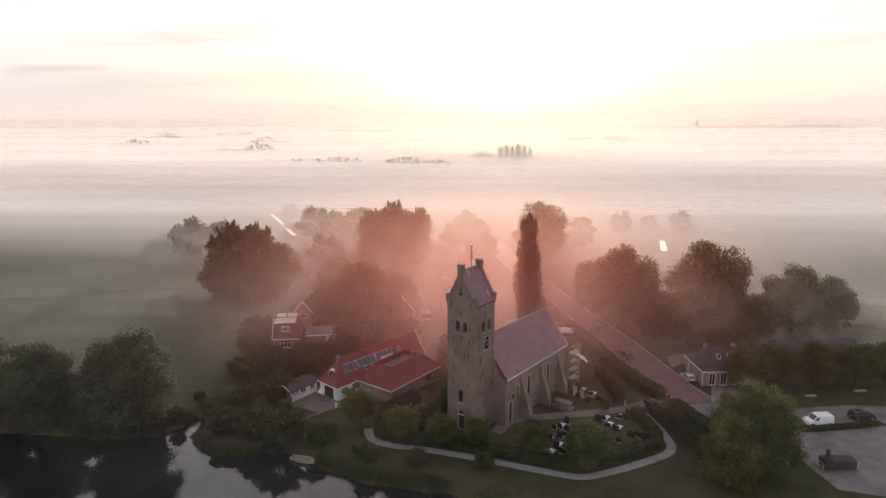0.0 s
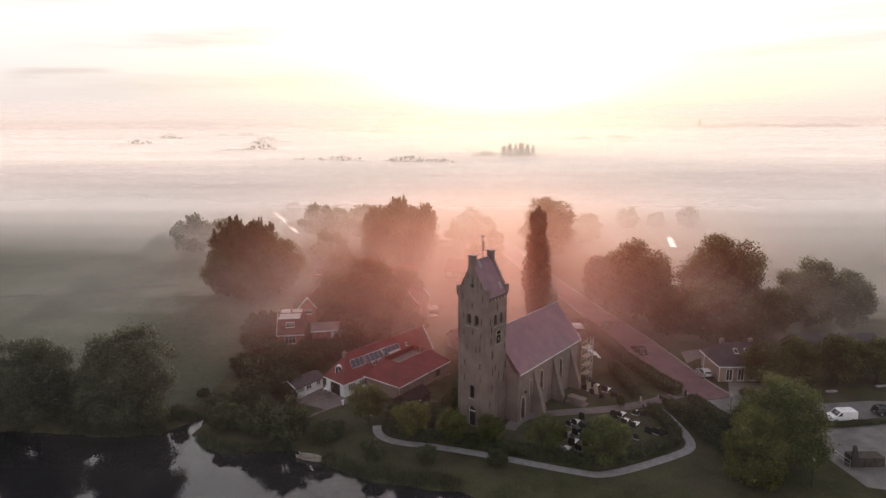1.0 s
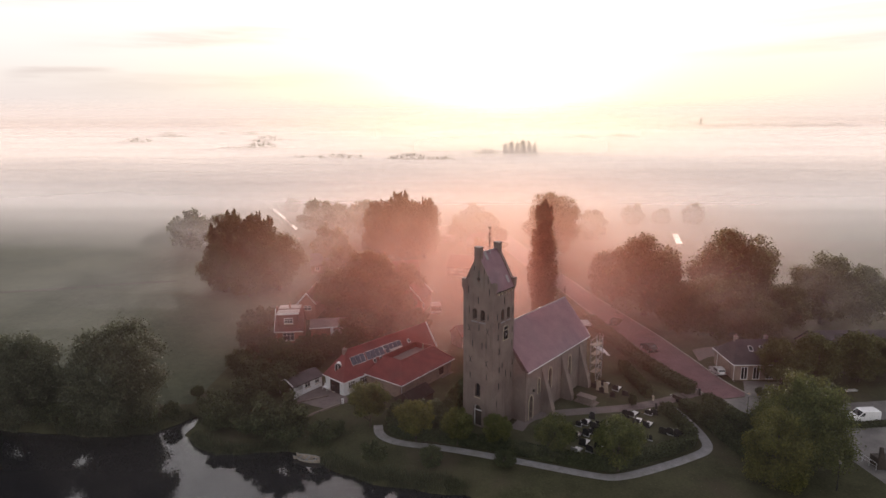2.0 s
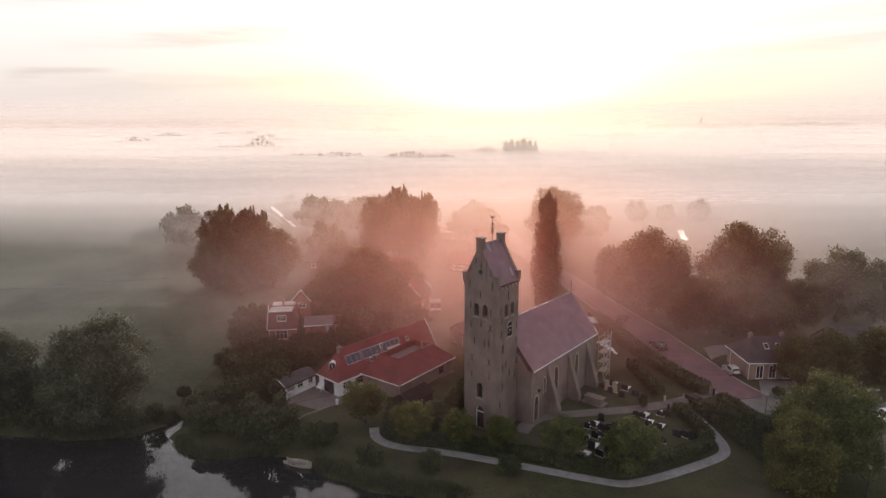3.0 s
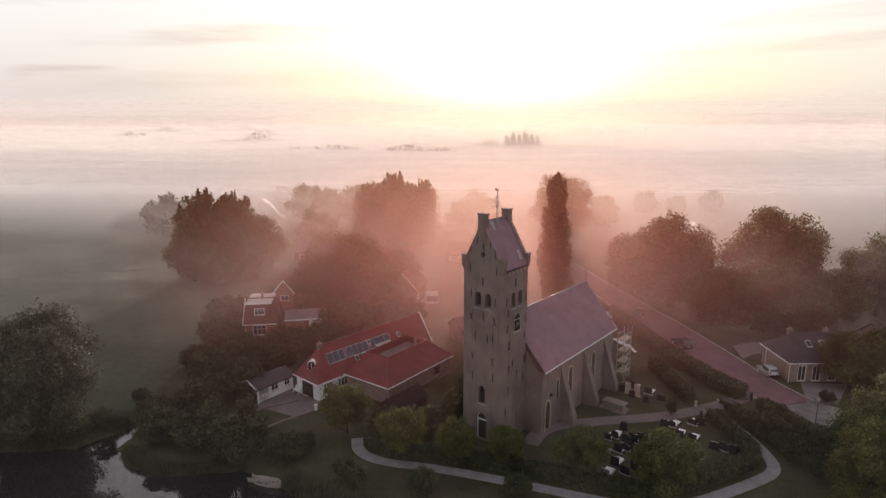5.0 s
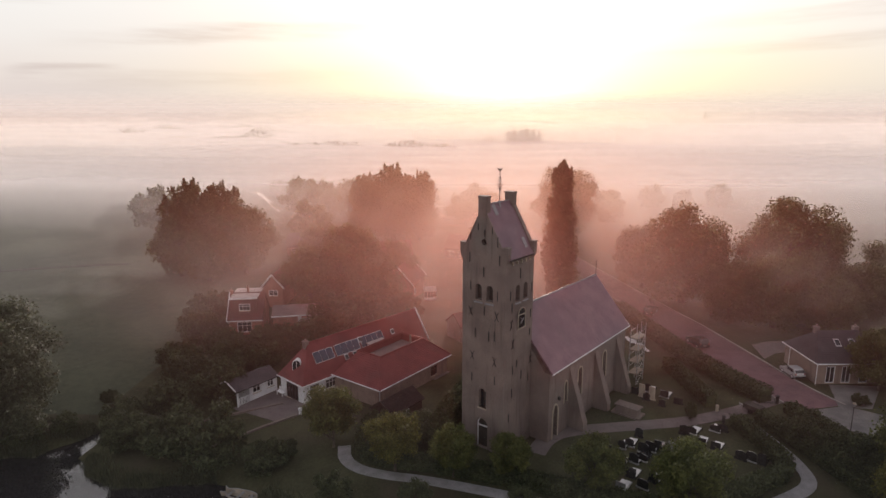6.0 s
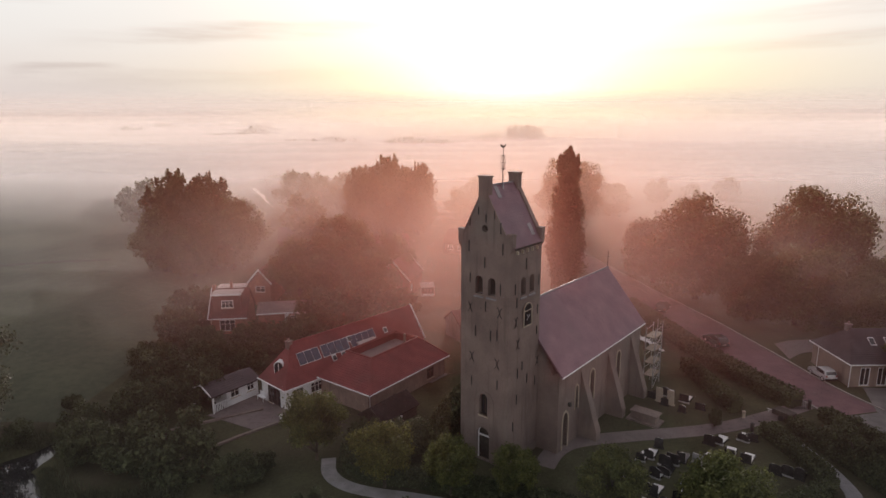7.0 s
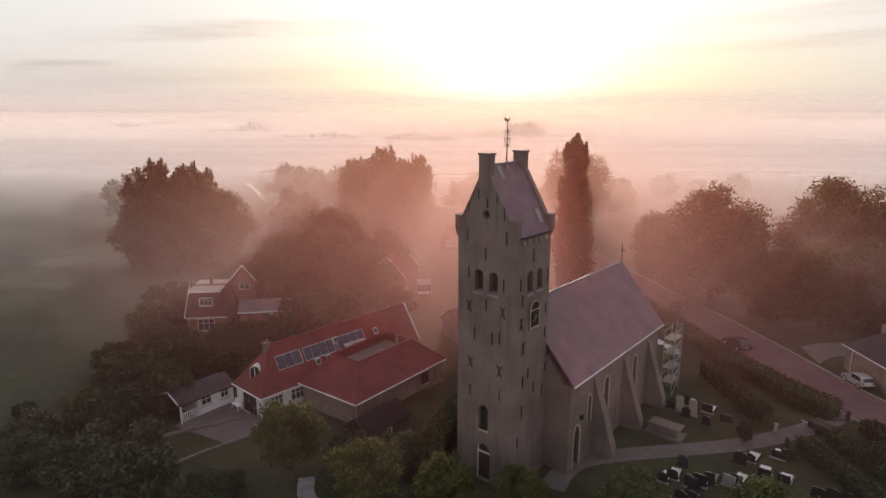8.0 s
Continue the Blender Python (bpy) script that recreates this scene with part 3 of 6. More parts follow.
def slate_rows(corners, row, name, material, parent, lift=0.05, label=""):
    """Overlapping courses laid on a four-cornered slope: eave left, eave right, top right, top left."""
    el, er, tr, tl = (Vector(p) for p in corners)
    nrm = (er - el).cross(tl - el).normalized()
    if nrm.z < 0:
        nrm = -nrm
    n = max(2, int((tl - el).length / row))
    verts, faces = [], []
    for i in range(n):
        f, g = i / n, (i + 1.08) / n
        g = min(g, 1.0)
        p, q, r, s = el.lerp(tl, f), er.lerp(tr, f), er.lerp(tr, g), el.lerp(tl, g)
        k = len(verts)
        verts += [p + nrm * lift, q + nrm * lift, r + nrm * 0.006, s + nrm * 0.006, p, q]
        faces += [(k, k + 1, k + 2, k + 3), (k + 4, k + 5, k + 1, k)]
    return tagged(part(name, mesh_of(name, verts, faces, (material,)), material, parent, label), kind="stuff")


for ye in (-0.22, TW + 0.22):
    c = [(0.05, ye, 20.6), (TW - 0.45, ye, 20.6), (TW - 0.45, RIDGE_Y, RIDGE_Z), (0.05, RIDGE_Y, RIDGE_Z)]
    roof = roof_slope("tower_roof", c, 0.14, SLATE, church, "purple-grey slate saddleback roof")
    slate_rows(c, 0.28, "slating", SLATE, roof, 0.035)
part("ridge_cap", rod((0.6, RIDGE_Y, RIDGE_Z + 0.02), (TW - 0.6, RIDGE_Y, RIDGE_Z + 0.02), 0.08), LEAD, church)
part("gutter", box((0.45, -0.32, 20.46), (TW - 0.5, -0.2, 20.58)), WOOD_DARK, church)
for i in range(5):
    x = 1.0 + i * 0.8
    part("corbel", box((x, -0.2, 19.95), (x + 0.14, 0.02, 20.28)), STONE, church)
# hatches in the tower roof
def on_slope(x, f, lift):
    y = -0.22 + f * (RIDGE_Y + 0.22)
    return (x, y, 20.6 + f * (RIDGE_Z - 20.6) + lift)
for x, f in ((1.25, 0.86), (3.7, 0.2)):
    part("roof_hatch", poly([on_slope(x, f - 0.08, 0.12), on_slope(x + 0.55, f - 0.08, 0.12), on_slope(x + 0.55, f + 0.1, 0.12), on_slope(x, f + 0.1, 0.12)], (0, 0, -0.14)), LEAD, church, "lead-covered roof hatch")

# door, windows, louvres
m = FACES["west"]


def filled(outline, y0, y1, material, name, parent, m, label=""):
    return part(name, turned(poly([(x, y0, z) for x, z in outline], (0, y1 - y0, 0)), m), material, parent, label)


def arch_frame(width, spring, rise, band, dx, dz, y0, y1, material, name, parent, m, label=""):
    a, b = arch(width, spring, rise, 10)[1:], arch(width - 2 * band, spring, rise - band, 10)[1:]
    a, b = a[:1] + a[1:] + [(-width / 2, 0)], b[:1] + b[1:] + [(-width / 2 + band, 0)]
    bm = bmesh.new()
    rows = [[bm.verts.new((x + dx, y, z + dz)) for x, z in ring] for ring, y in ((a, y0), (b, y0), (b, y1), (a, y1))]
    for i in range(len(a) - 1):
        for j in range(4):
            bm.faces.new((rows[j][i], rows[j][i + 1], rows[(j + 1) % 4][i + 1], rows[(j + 1) % 4][i]))
    return part(name, turned(bm, m), material, parent, label)


door = filled(shifted(arch(1.36, 2.48, 0.73), TW / 2, 0.1), 0.34, 0.44, WOOD_DARK, "tower_door", church, m, "dark double tower door with white frame")
arch_frame(1.42, 2.5, 0.76, 0.09, TW / 2, 0.1, 0.2, 0.36, WHITE, "door_frame", door, m, "white arched frame")
part("transom", turned(box((TW / 2 - 0.66, 0.25, 2.35), (TW / 2 + 0.66, 0.35, 2.5)), m), WHITE, door)
for k in (-1, 1):
    for j in range(3):
        x = TW / 2 + k * 0.33
        part("door_board", turned(box((x - 0.28, 0.31, 0.2 + j * 0.7), (x + 0.28, 0.34, 0.84 + j * 0.7)), m), WOOD_DARK, door)
# brick niche band round door and window
arch_frame(2.3, 6.0, 1.05, 0.22, TW / 2, 0.0, -0.05, 0.1, BRICK_OLD, "niche_band", church, m)
win = filled(shifted(arch(0.9, 1.65, 0.45), TW / 2, 4.6), 0.42, 0.46, GLASS, "tower_window", church, m, "arched tower window with leaded glass")
arch_frame(0.92, 1.65, 0.46, 0.06, TW / 2, 4.6, 0.34, 0.42, WOOD_DARK, "window_frame", win, m)
part("window_bar", turned(box((TW / 2 - 0.025, 0.36, 4.6), (TW / 2 + 0.025, 0.42, 6.6)), m), WOOD_DARK, win)
part("window_sill", turned(box((TW / 2 - 0.55, -0.08, 4.45), (TW / 2 + 0.55, 0.35, 4.6)), m), STONE, win)
for side, centres, base in (("west", (2.0, 3.36), 16.15), ("east", (2.0, 3.36), 16.15), ("south", (TH + 1.45, TH + 2.9), 16.1), ("north", (TH + 1.45, TH + 2.9), 16.1)):
    for cx in centres:
        fm = FACES[side]
        sill = part("bell_opening", turned(poly([(cx - 0.52, -0.1, base - 0.22), (cx + 0.52, -0.1, base - 0.22), (cx + 0.52, 0.4, base + 0.02), (cx - 0.52, 0.4, base + 0.02)], (0, 0, -0.1)), fm), LEAD, church, "bell opening with a pale lead sill")
        for k in range(6):
            z = base + 0.1 + k * 0.23
            part("louvre", turned(poly([(cx - 0.38, 0.42, z), (cx + 0.38, 0.42, z), (cx + 0.38, 0.62, z + 0.17), (cx - 0.38, 0.62, z + 0.17)], (0, 0.01, 0.03)), fm), WOOD_DARK, sill)
# round hole backing
part("oculus", turned(rod((TW / 2, 0.5, 22.1), (TW / 2, 0.56, 22.1), 0.34, sides=12), m), WOOD_DARK, church)
# clock, tall and arched, with pale rim
clock = filled(shifted(arch(1.25, 1.5, 0.55), 2.95, 13.15), -0.1, -0.02, STONE_DARK, "clock", church, FACES["south"], "tall dark clock board with a pale rim")
arch_frame(1.4, 1.55, 0.62, 0.055, 2.95, 13.1, -0.16, -0.08, STONE, "clock_rim", clock, FACES["south"])
part("clock_sill", box((2.25, -0.16, 13.04), (3.65, -0.06, 13.12)), STONE, clock)
part("cross_band", box((2.3, -0.14, 14.5), (3.6, -0.1, 14.56)), STONE, clock)
part("clock_hand", poly([(2.75, -0.13, 13.6), (3.3, -0.13, 14.05), (3.27, -0.13, 14.1), (2.73, -0.13, 13.65)], (0, -0.02, 0)), STONE_PALE, clock)
part("clock_hand", poly([(2.95, -0.15, 13.85), (3.0, -0.15, 13.85), (2.8, -0.15, 14.2), (2.76, -0.15, 14.18)], (0, -0.02, 0)), STONE_PALE, clock)


def anchor(x, z, length, fm, crossed=False):
    """A wrought wall anchor: a straight bar, or one with curled, crossing ends."""
    if not crossed:
        bm = box((x - 0.04, -0.07, z - length / 2), (x + 0.04, -0.01, z + length / 2))
    else:
        bm = bmesh.new()
        for s in (1, -1):
            pts = [(x + s * 0.24, z + length / 2), (x + s * 0.1, z + length * 0.3), (x, z), (x - s * 0.1, z - length * 0.3), (x - s * 0.24, z - length / 2)]
            for (ax, az), (bx, bz) in zip(pts, pts[1:]):
                rod((ax, -0.05, az), (bx, -0.05, bz), 0.035, bm, 5)
    part("wall_anchor", turned(bm, fm), IRON, church)


for y, z, ln, cr in ((4.3, 20.4, 1.0, 0), (2.58, 19.1, 0.95, 0), (0.95, 22.3, 1.0, 0), (0.72, 20.5, 1.0, 0), (4.2, 22.6, 0.8, 0), (3.3, 23.6, 0.7, 0), (2.5, 23.0, 0.7, 0), (1.6, 23.4, 0.7, 0), (4.12, 14.8, 0.9, 1), (0.94, 14.8, 0.95, 1),
                     (2.45, 15.1, 0.9, 0), (3.54, 12.6, 1.0, 0), (1.87, 12.5, 0.95, 0), (1.19, 12.7, 0.95, 0), (3.9, 10.1, 0.9, 1), (1.13, 10.0, 0.95, 1), (3.93, 7.7, 0.9, 0), (1.09, 8.0, 0.9, 0), (4.15, 17.5, 0.9, 0), (0.9, 16.9, 1.0, 0)):
    anchor(TW - y, z, ln, FACES["west"], cr)
for x, z, ln, cr in ((2.62, 18.9, 1.0, 0), (1.11, 13.8, 0.95, 1), (1.46, 11.7, 0.95, 1), (4.91, 9.1, 0.9, 1), (2.3, 9.4, 0.8, 0), (1.55, 8.9, 0.9, 0), (3.2, 7.9, 0.9, 0), (4.6, 7.2, 0.9, 0), (1.48, 6.4, 0.9, 0), (0.95, 3.9, 0.9, 0), (0.9, 16.9, 0.9, 0), (4.85, 17.0, 1.0, 0),
                     (4.75, 14.2, 0.9, 0), (1.2, 15.6, 0.9, 0), (4.7, 12.2, 0.8, 0)):
    anchor(x, z, ln, FACES["south"], cr)
# slight plinth at the tower's foot
for side, fm in FACES.items():
    holes = [shifted(arch(1.5, 3.0, 0.8), TW / 2, 0.0)] if side == "west" else []
    if side == "west":
        for a, b in ((-0.1, TW / 2 - 1.2), (TW / 2 + 1.2, TW + 0.1)):
            part("plinth", turned(poly([(a, -0.1, -0.6), (b, -0.1, -0.6), (b, 0.02, -0.6), (a, 0.02, -0.6)], (0, 0, 1.5)), fm), BRICK_OLD, church)
    else:
        part("plinth", turned(box((0.02, -0.1, -0.6), (TW - 0.02, 0.02, 0.9)), fm), BRICK_OLD, church)
# weather vane on a lattice mast
vane = part("weather_vane", rod((TW / 2, TW / 2, 25.3), (TW / 2, TW / 2, 29.0), 0.055, sides=6, r2=0.03), IRON, church, "wrought-iron vane with a cockerel")
part("mast_foot", rod((TW / 2, TW / 2, 25.2), (TW / 2, TW / 2, 26.0), 0.16, sides=6, r2=0.05), LEAD, vane)
for z in (27.0, 27.5, 28.1):
    part("scroll", rod((TW / 2 - 0.3, TW / 2, z), (TW / 2 + 0.3, TW / 2, z), 0.025, sides=5), IRON, vane)
    part("scroll", rod((TW / 2, TW / 2 - 0.3, z + 0.1), (TW / 2, TW / 2 + 0.3, z + 0.1), 0.025, sides=5), IRON, vane)
for s in (1, -1):
    part("scroll", rod((TW / 2, TW / 2 + s * 0.3, 27.6), (TW / 2, TW / 2, 28.4), 0.02, sides=5), IRON, vane)
    part("scroll", rod((TW / 2, TW / 2 + s * 0.3, 27.6), (TW / 2, TW / 2, 26.9), 0.02, sides=5), IRON, vane)
cock = [(-0.35, 28.95), (-0.1, 28.85), (0.12, 28.85), (0.3, 29.05), (0.42, 29.35), (0.3, 29.4), (0.18, 29.15), (-0.05, 29.1), (-0.25, 29.3), (-0.45, 29.38), (-0.42, 29.12)]
part("cockerel", poly([(TW / 2 + x * 0.3, TW / 2 - x * 0.5, 28.95 + (z - 28.95) * 0.65) for x, z in cock], (0.02, 0.02, 0)), IRON, vane)

# nave
NX0, NX1, NY0, NY1, NE_Z, NR_Z, NR_Y = 5.25, 24.8, -2.3, 7.1, 7.85, 13.8, 2.4
APSE = [(NX1, NY0), (27.4, -0.4), (27.4, 5.2), (NX1, NY1)]


def nave_hole(x, z, w, spring, rise):
    return shifted(arch(w, spring, rise), x - NX0, z)


WINS = [(8.95, 3.3, 0.55, 2.0, 0.45), (12.3, 2.9, 0.9, 2.8, 0.6), (18.7, 2.9, 0.9, 2.8, 0.6)]
part("nave_wall", turned(wall_with_holes(NX1 - NX0, NE_Z, 0.7, [nave_hole(6.7, 0.05, 1.0, 2.7, 1.0)] + [nave_hole(*q) for q in WINS], -0.6), pose(NX0, NY0, 0)), BRICK_OLD, church)
part("nave_wall", turned(wall_with_holes(NY1 - NY0 - 1.4, [(0, NE_Z), (4.0, 13.4), (8.0, NE_Z)], 0.7, [], -0.6), pose(NX0, NY1 - 0.7, 0, 0, 0, -90)), BRICK_OLD, church)
part("nave_wall", turned(wall_with_holes(NX1 - NX0, NE_Z, 0.7, [], -0.6), pose(NX1, NY1, 0, 0, 0, 180)), BRICK_OLD, church)
for (ax, ay), (bx, by) in zip(APSE, APSE[1:]):
    ln, an = math.hypot(bx - ax, by - ay), math.degrees(math.atan2(by - ay, bx - ax))
    part("apse_wall", turned(wall_with_holes(ln, NE_Z, 0.7, [shifted(arch(0.9, 2.8, 0.6), ln / 2, 3.9)], -0.6), pose(ax, ay, 0, 0, 0, an)), BRICK_OLD, church)
ov = 0.42
el = NE_Z + 0.1
eaves = [(NX0 - 0.12, NY0 - ov), (NX1 + 0.1, NY0 - ov), (27.8, -0.7), (27.8, 5.5), (NX1 + 0.1, NY1 + ov), (NX0 - 0.12, NY1 + ov)]
top_w, top_e = (NX0 - 0.12, NR_Y, NR_Z + 0.15), (25.3, NR_Y, NR_Z)
c = [(*eaves[0], el), (*eaves[1], el), top_e, top_w]
roof = roof_slope("nave_roof", c, 0.16, SLATE, church, "purple-grey slate nave roof with hipped east end")
slate_rows(c, 0.3, "slating", SLATE, roof, 0.04)
roof_slope("nave_roof", [(*eaves[4], el), (*eaves[5], el), top_w, top_e], 0.16, SLATE, church)
for a, b in ((1, 2), (2, 3), (3, 4)):
    roof_slope("apse_roof", [(*eaves[a], el), (*eaves[b], el), top_e], 0.14, SLATE, church)
part("ridge_cap", rod((top_w[0], NR_Y, NR_Z + 0.17), (25.3, NR_Y, NR_Z + 0.02), 0.11), LEAD, church)
for (ax, ay), (bx, by) in zip(eaves[:4], eaves[1:5]):
    part("gutter", rod((ax, ay, el - 0.06), (bx, by, el - 0.06), 0.09, sides=6), WHITE, church, "white-painted gutter")
for x in (7.0, 9.2, 11.4, 13.6, 15.8, 18.0, 20.2, 22.4):
    part("rafter_foot", box((x, NY0 - 0.3, el - 0.4), (x + 0.14, NY0 - 0.005, el - 0.16)), WOOD_DARK, church)
part("roof_cross", rod((25.2, NR_Y, NR_Z), (25.2, NR_Y, NR_Z + 2.0), 0.045, sides=6), IRON, church, "iron cross on the east ridge end")
part("cross_arm", box((25.17, NR_Y - 0.35, NR_Z + 1.3), (25.23, NR_Y + 0.35, NR_Z + 1.36)), IRON, church)
# windows with sandstone-coloured plaster bands
for x, z, wd, sp, ri in WINS:
    wo = filled(shifted(arch(wd - 0.02, sp, ri - 0.01), x, z), NY0 + 0.3, NY0 + 0.34, GLASS, "nave_window", church, pose(0, 0, 0), "arched leaded church window with pale band")
    arch_frame(wd + 0.34, sp, ri + 0.17, 0.17, x, z, NY0 - 0.05, NY0 + 0.2, STONE, "window_band", wo, pose(0, 0, 0), "pale plaster band")
    part("mullion", box((x - 0.03, NY0 + 0.24, z), (x + 0.03, NY0 + 0.3, z + sp + ri - 0.03)), STONE, wo)
    for k in range(1, 5):
        part("glazing_bar", box((x - wd / 2 + 0.02, NY0 + 0.27, z + k * sp / 4.5), (x + wd / 2 - 0.02, NY0 + 0.3, z + k * sp / 4.5 + 0.03)), IRON, wo)
nd = filled(shifted(arch(0.98, 2.7, 0.99), 6.7, 0.05), NY0 + 0.35, NY0 + 0.43, WOOD_DARK, "nave_door", church, pose(0, 0, 0), "dark pointed nave door")
arch_frame(1.4, 2.75, 1.2, 0.2, 6.7, 0.02, NY0 - 0.07, NY0 + 0.3, STONE, "door_band", nd, pose(0, 0, 0), "pale plaster door surround")
part("lamp", box((7.1, NY0 - 0.3, 4.25), (7.35, NY0 - 0.02, 4.6)), IRON, church, "small lantern over the nave door")


def buttress(x, along, m):
    """A tall sloping brick buttress with a stone-capped slope."""
    p = 2.0
    b = part("buttress", turned(poly([(x - along / 2, 0, -0.6), (x - along / 2, -p, -0.6), (x - along / 2, -p + 0.08, 0.9), (x - along / 2, 0.0, 6.9)], (along, 0, 0)), m), BRICK_OLD, church)
    part("coping", turned(poly([(x - along / 2 - 0.04, -p + 0.02, 0.85), (x - along / 2 - 0.04, -0.02, 7.05), (x - along / 2 - 0.04, 0.06, 7.05), (x - along / 2 - 0.04, -p + 0.12, 0.85)], (along + 0.08, 0, 0)), m), BRICK_OLD, b)


for x in (10.1, 16.3, 22.3):
    buttress(x, 0.85, pose(0, NY0, 0))


# ---- trees ----
def leaf_mesh(name, pts, sizes, material, rng, droop=0.0, out=None):
    """Many small leaf clusters, each a bent four-cornered blade of its own, at pts; out: the way that the blades rather face."""
    n = len(pts)
    a = rng.normal(size=(n, 3))
    a[:, 2] -= droop
    a /= np.linalg.norm(a, axis=1, keepdims=True)
    b = rng.normal(size=(n, 3))
    if out is not None:
        face = out + 0.55 * rng.normal(size=(n, 3))
        face /= np.linalg.norm(face, axis=1, keepdims=True)
        a -= face * (a * face).sum(1, keepdims=True)
        a /= np.linalg.norm(a, axis=1, keepdims=True)
        b = face
    b = np.cross(a, b)
    b /= np.linalg.norm(b, axis=1, keepdims=True)
    c = np.cross(a, b)
    s = sizes[:, None]
    v = np.empty((n, 4, 3))
    v[:, 0] = pts - a * s
    v[:, 1] = pts + b * s * 0.6 + c * s * 0.18
    v[:, 2] = pts + a * s
    v[:, 3] = pts - b * s * 0.6 + c * s * 0.18
    me = bpy.data.meshes.new(name)
    me.vertices.add(4 * n)
    me.vertices.foreach_set("co", v.reshape(-1).astype(np.float32))
    me.loops.add(4 * n)
    me.loops.foreach_set("vertex_index", np.arange(4 * n, dtype=np.int32))
    me.polygons.add(n)
    me.polygons.foreach_set("loop_start", np.arange(0, 4 * n, 4, dtype=np.int32))
    me.materials.append(material)
    me.update(calc_edges=True)
    return me


def lobed_crown(rng, centre, radii, lobes, n, hollow=0.45, lobe=0.45):
    """Points of a crown: smaller bulging lobes set over an ellipsoid, with gaps between them."""
    centre, radii = np.array(centre, float), np.array(radii, float)
    d = rng.normal(size=(lobes, 3))
    d /= np.linalg.norm(d, axis=1, keepdims=True)
    where = centre + d * radii * rng.uniform(0.25, 0.92, (lobes, 1)) ** 0.6
    size = lobe * rng.uniform(0.45, 1.25, lobes) * min(radii[0], radii[2])
    pick = rng.choice(lobes, n, p=size**2 / (size**2).sum())
    q = rng.normal(size=(n, 3))
    q /= np.linalg.norm(q, axis=1, keepdims=True)
    r = rng.uniform(hollow**3, 1.0, n) ** (1 / 3) * (1 + 0.12 * rng.normal(size=n))
    p = where[pick] + q * (r * size[pick])[:, None] * np.array([1, 1, 0.85]) + rng.normal(size=(n, 3)) * 0.035 * radii
    return p, where, q


def limb_mesh(name, base, top, r0, ends, rng, material):
    """A tapered, slightly bent trunk with limbs that reach towards ends."""
    bm = bmesh.new()
    bend = [Vector(base).lerp(Vector(top), f) + Vector((rng.normal() * 0.12, rng.normal() * 0.12, 0)) * f for f in (0, 0.25, 0.5, 0.75, 1.0)]
    for i in range(4):
        rod(bend[i], bend[i + 1], r0 * (1.0 - 0.2 * i) * (1.25 if i == 0 else 1), bm, 8, r0 * (0.8 - 0.2 * i) + 0.02)
    for e in ends:
        e = Vector(e)
        k = rng.integers(1, 4)
        s = bend[k]
        midway = s.lerp(e, 0.5) + Vector((rng.normal(), rng.normal(), rng.normal() + 0.5)) * 0.12 * (e - s).length
        rod(s, midway, r0 * 0.38, bm, 6, r0 * 0.22)
        rod(midway, e, r0 * 0.22, bm, 5, 0.02)
    return finish(bm, name, material, True)


def tree_parts(kind, height, radius, n, leaf, seed, clear=0.25, lobes=26, spread=0.45, trunk=None):
    """Meshes of one tree with its foot at the origin: trunk and crown."""
    rng = np.random.default_rng(seed)
    low = height * clear
    mid = (height + low) / 2
    p, where, out = lobed_crown(rng, (0, 0, mid), (radius, radius, (height - low) / 2), lobes, n, lobe=spread)
    out, p = out[p[:, 2] > 0.3], p[p[:, 2] > 0.3]
    ends = [tuple(q) for q in where[rng.permutation(lobes)[: min(lobes, 12)]]]
    r0 = trunk or 0.028 * height
    return (limb_mesh("trunk", (0, 0, -0.5), (0, 0, height * 0.72), r0, ends, rng, BARK), leaf_mesh("crown", p, leaf * rng.uniform(0.6, 1.3, len(p)), LEAF[kind], rng, 0.6 if kind == "willow" else 0.0, out))


def sprigs(rng, n, count, height, outline, centre=(0.0, 0.0), low=0.04):
    """Leaf points along many steep sprigs that rise from a stem; outline gives the reach at a share of the height."""
    f0 = rng.uniform(low, 0.93, count) ** 0.9
    an = rng.uniform(0, 2 * math.pi, count)
    length = height * rng.uniform(0.07, 0.15, count) * (1.15 - 0.5 * f0)
    f1 = np.minimum(f0 + length / height, 1.0)
    reach = np.array([outline(f) for f in f1]) * rng.uniform(0.5, 1.1, count)
    k = rng.integers(0, count, n)
    s = rng.uniform(0, 1, n) ** 0.8
    r = reach[k] * (0.35 + 0.65 * s)
    wide = 0.05 + 0.16 * (reach[k] * np.sin(np.minimum(1, s) * math.pi * 0.9 + 0.2))
    p = np.stack([centre[0] + r * np.cos(an[k]), centre[1] + r * np.sin(an[k]), (f0[k] + (f1[k] - f0[k]) * s) * height], -1)
    return p + rng.normal(size=(n, 3)) * wide[:, None] * np.array([1, 1, 1.5])


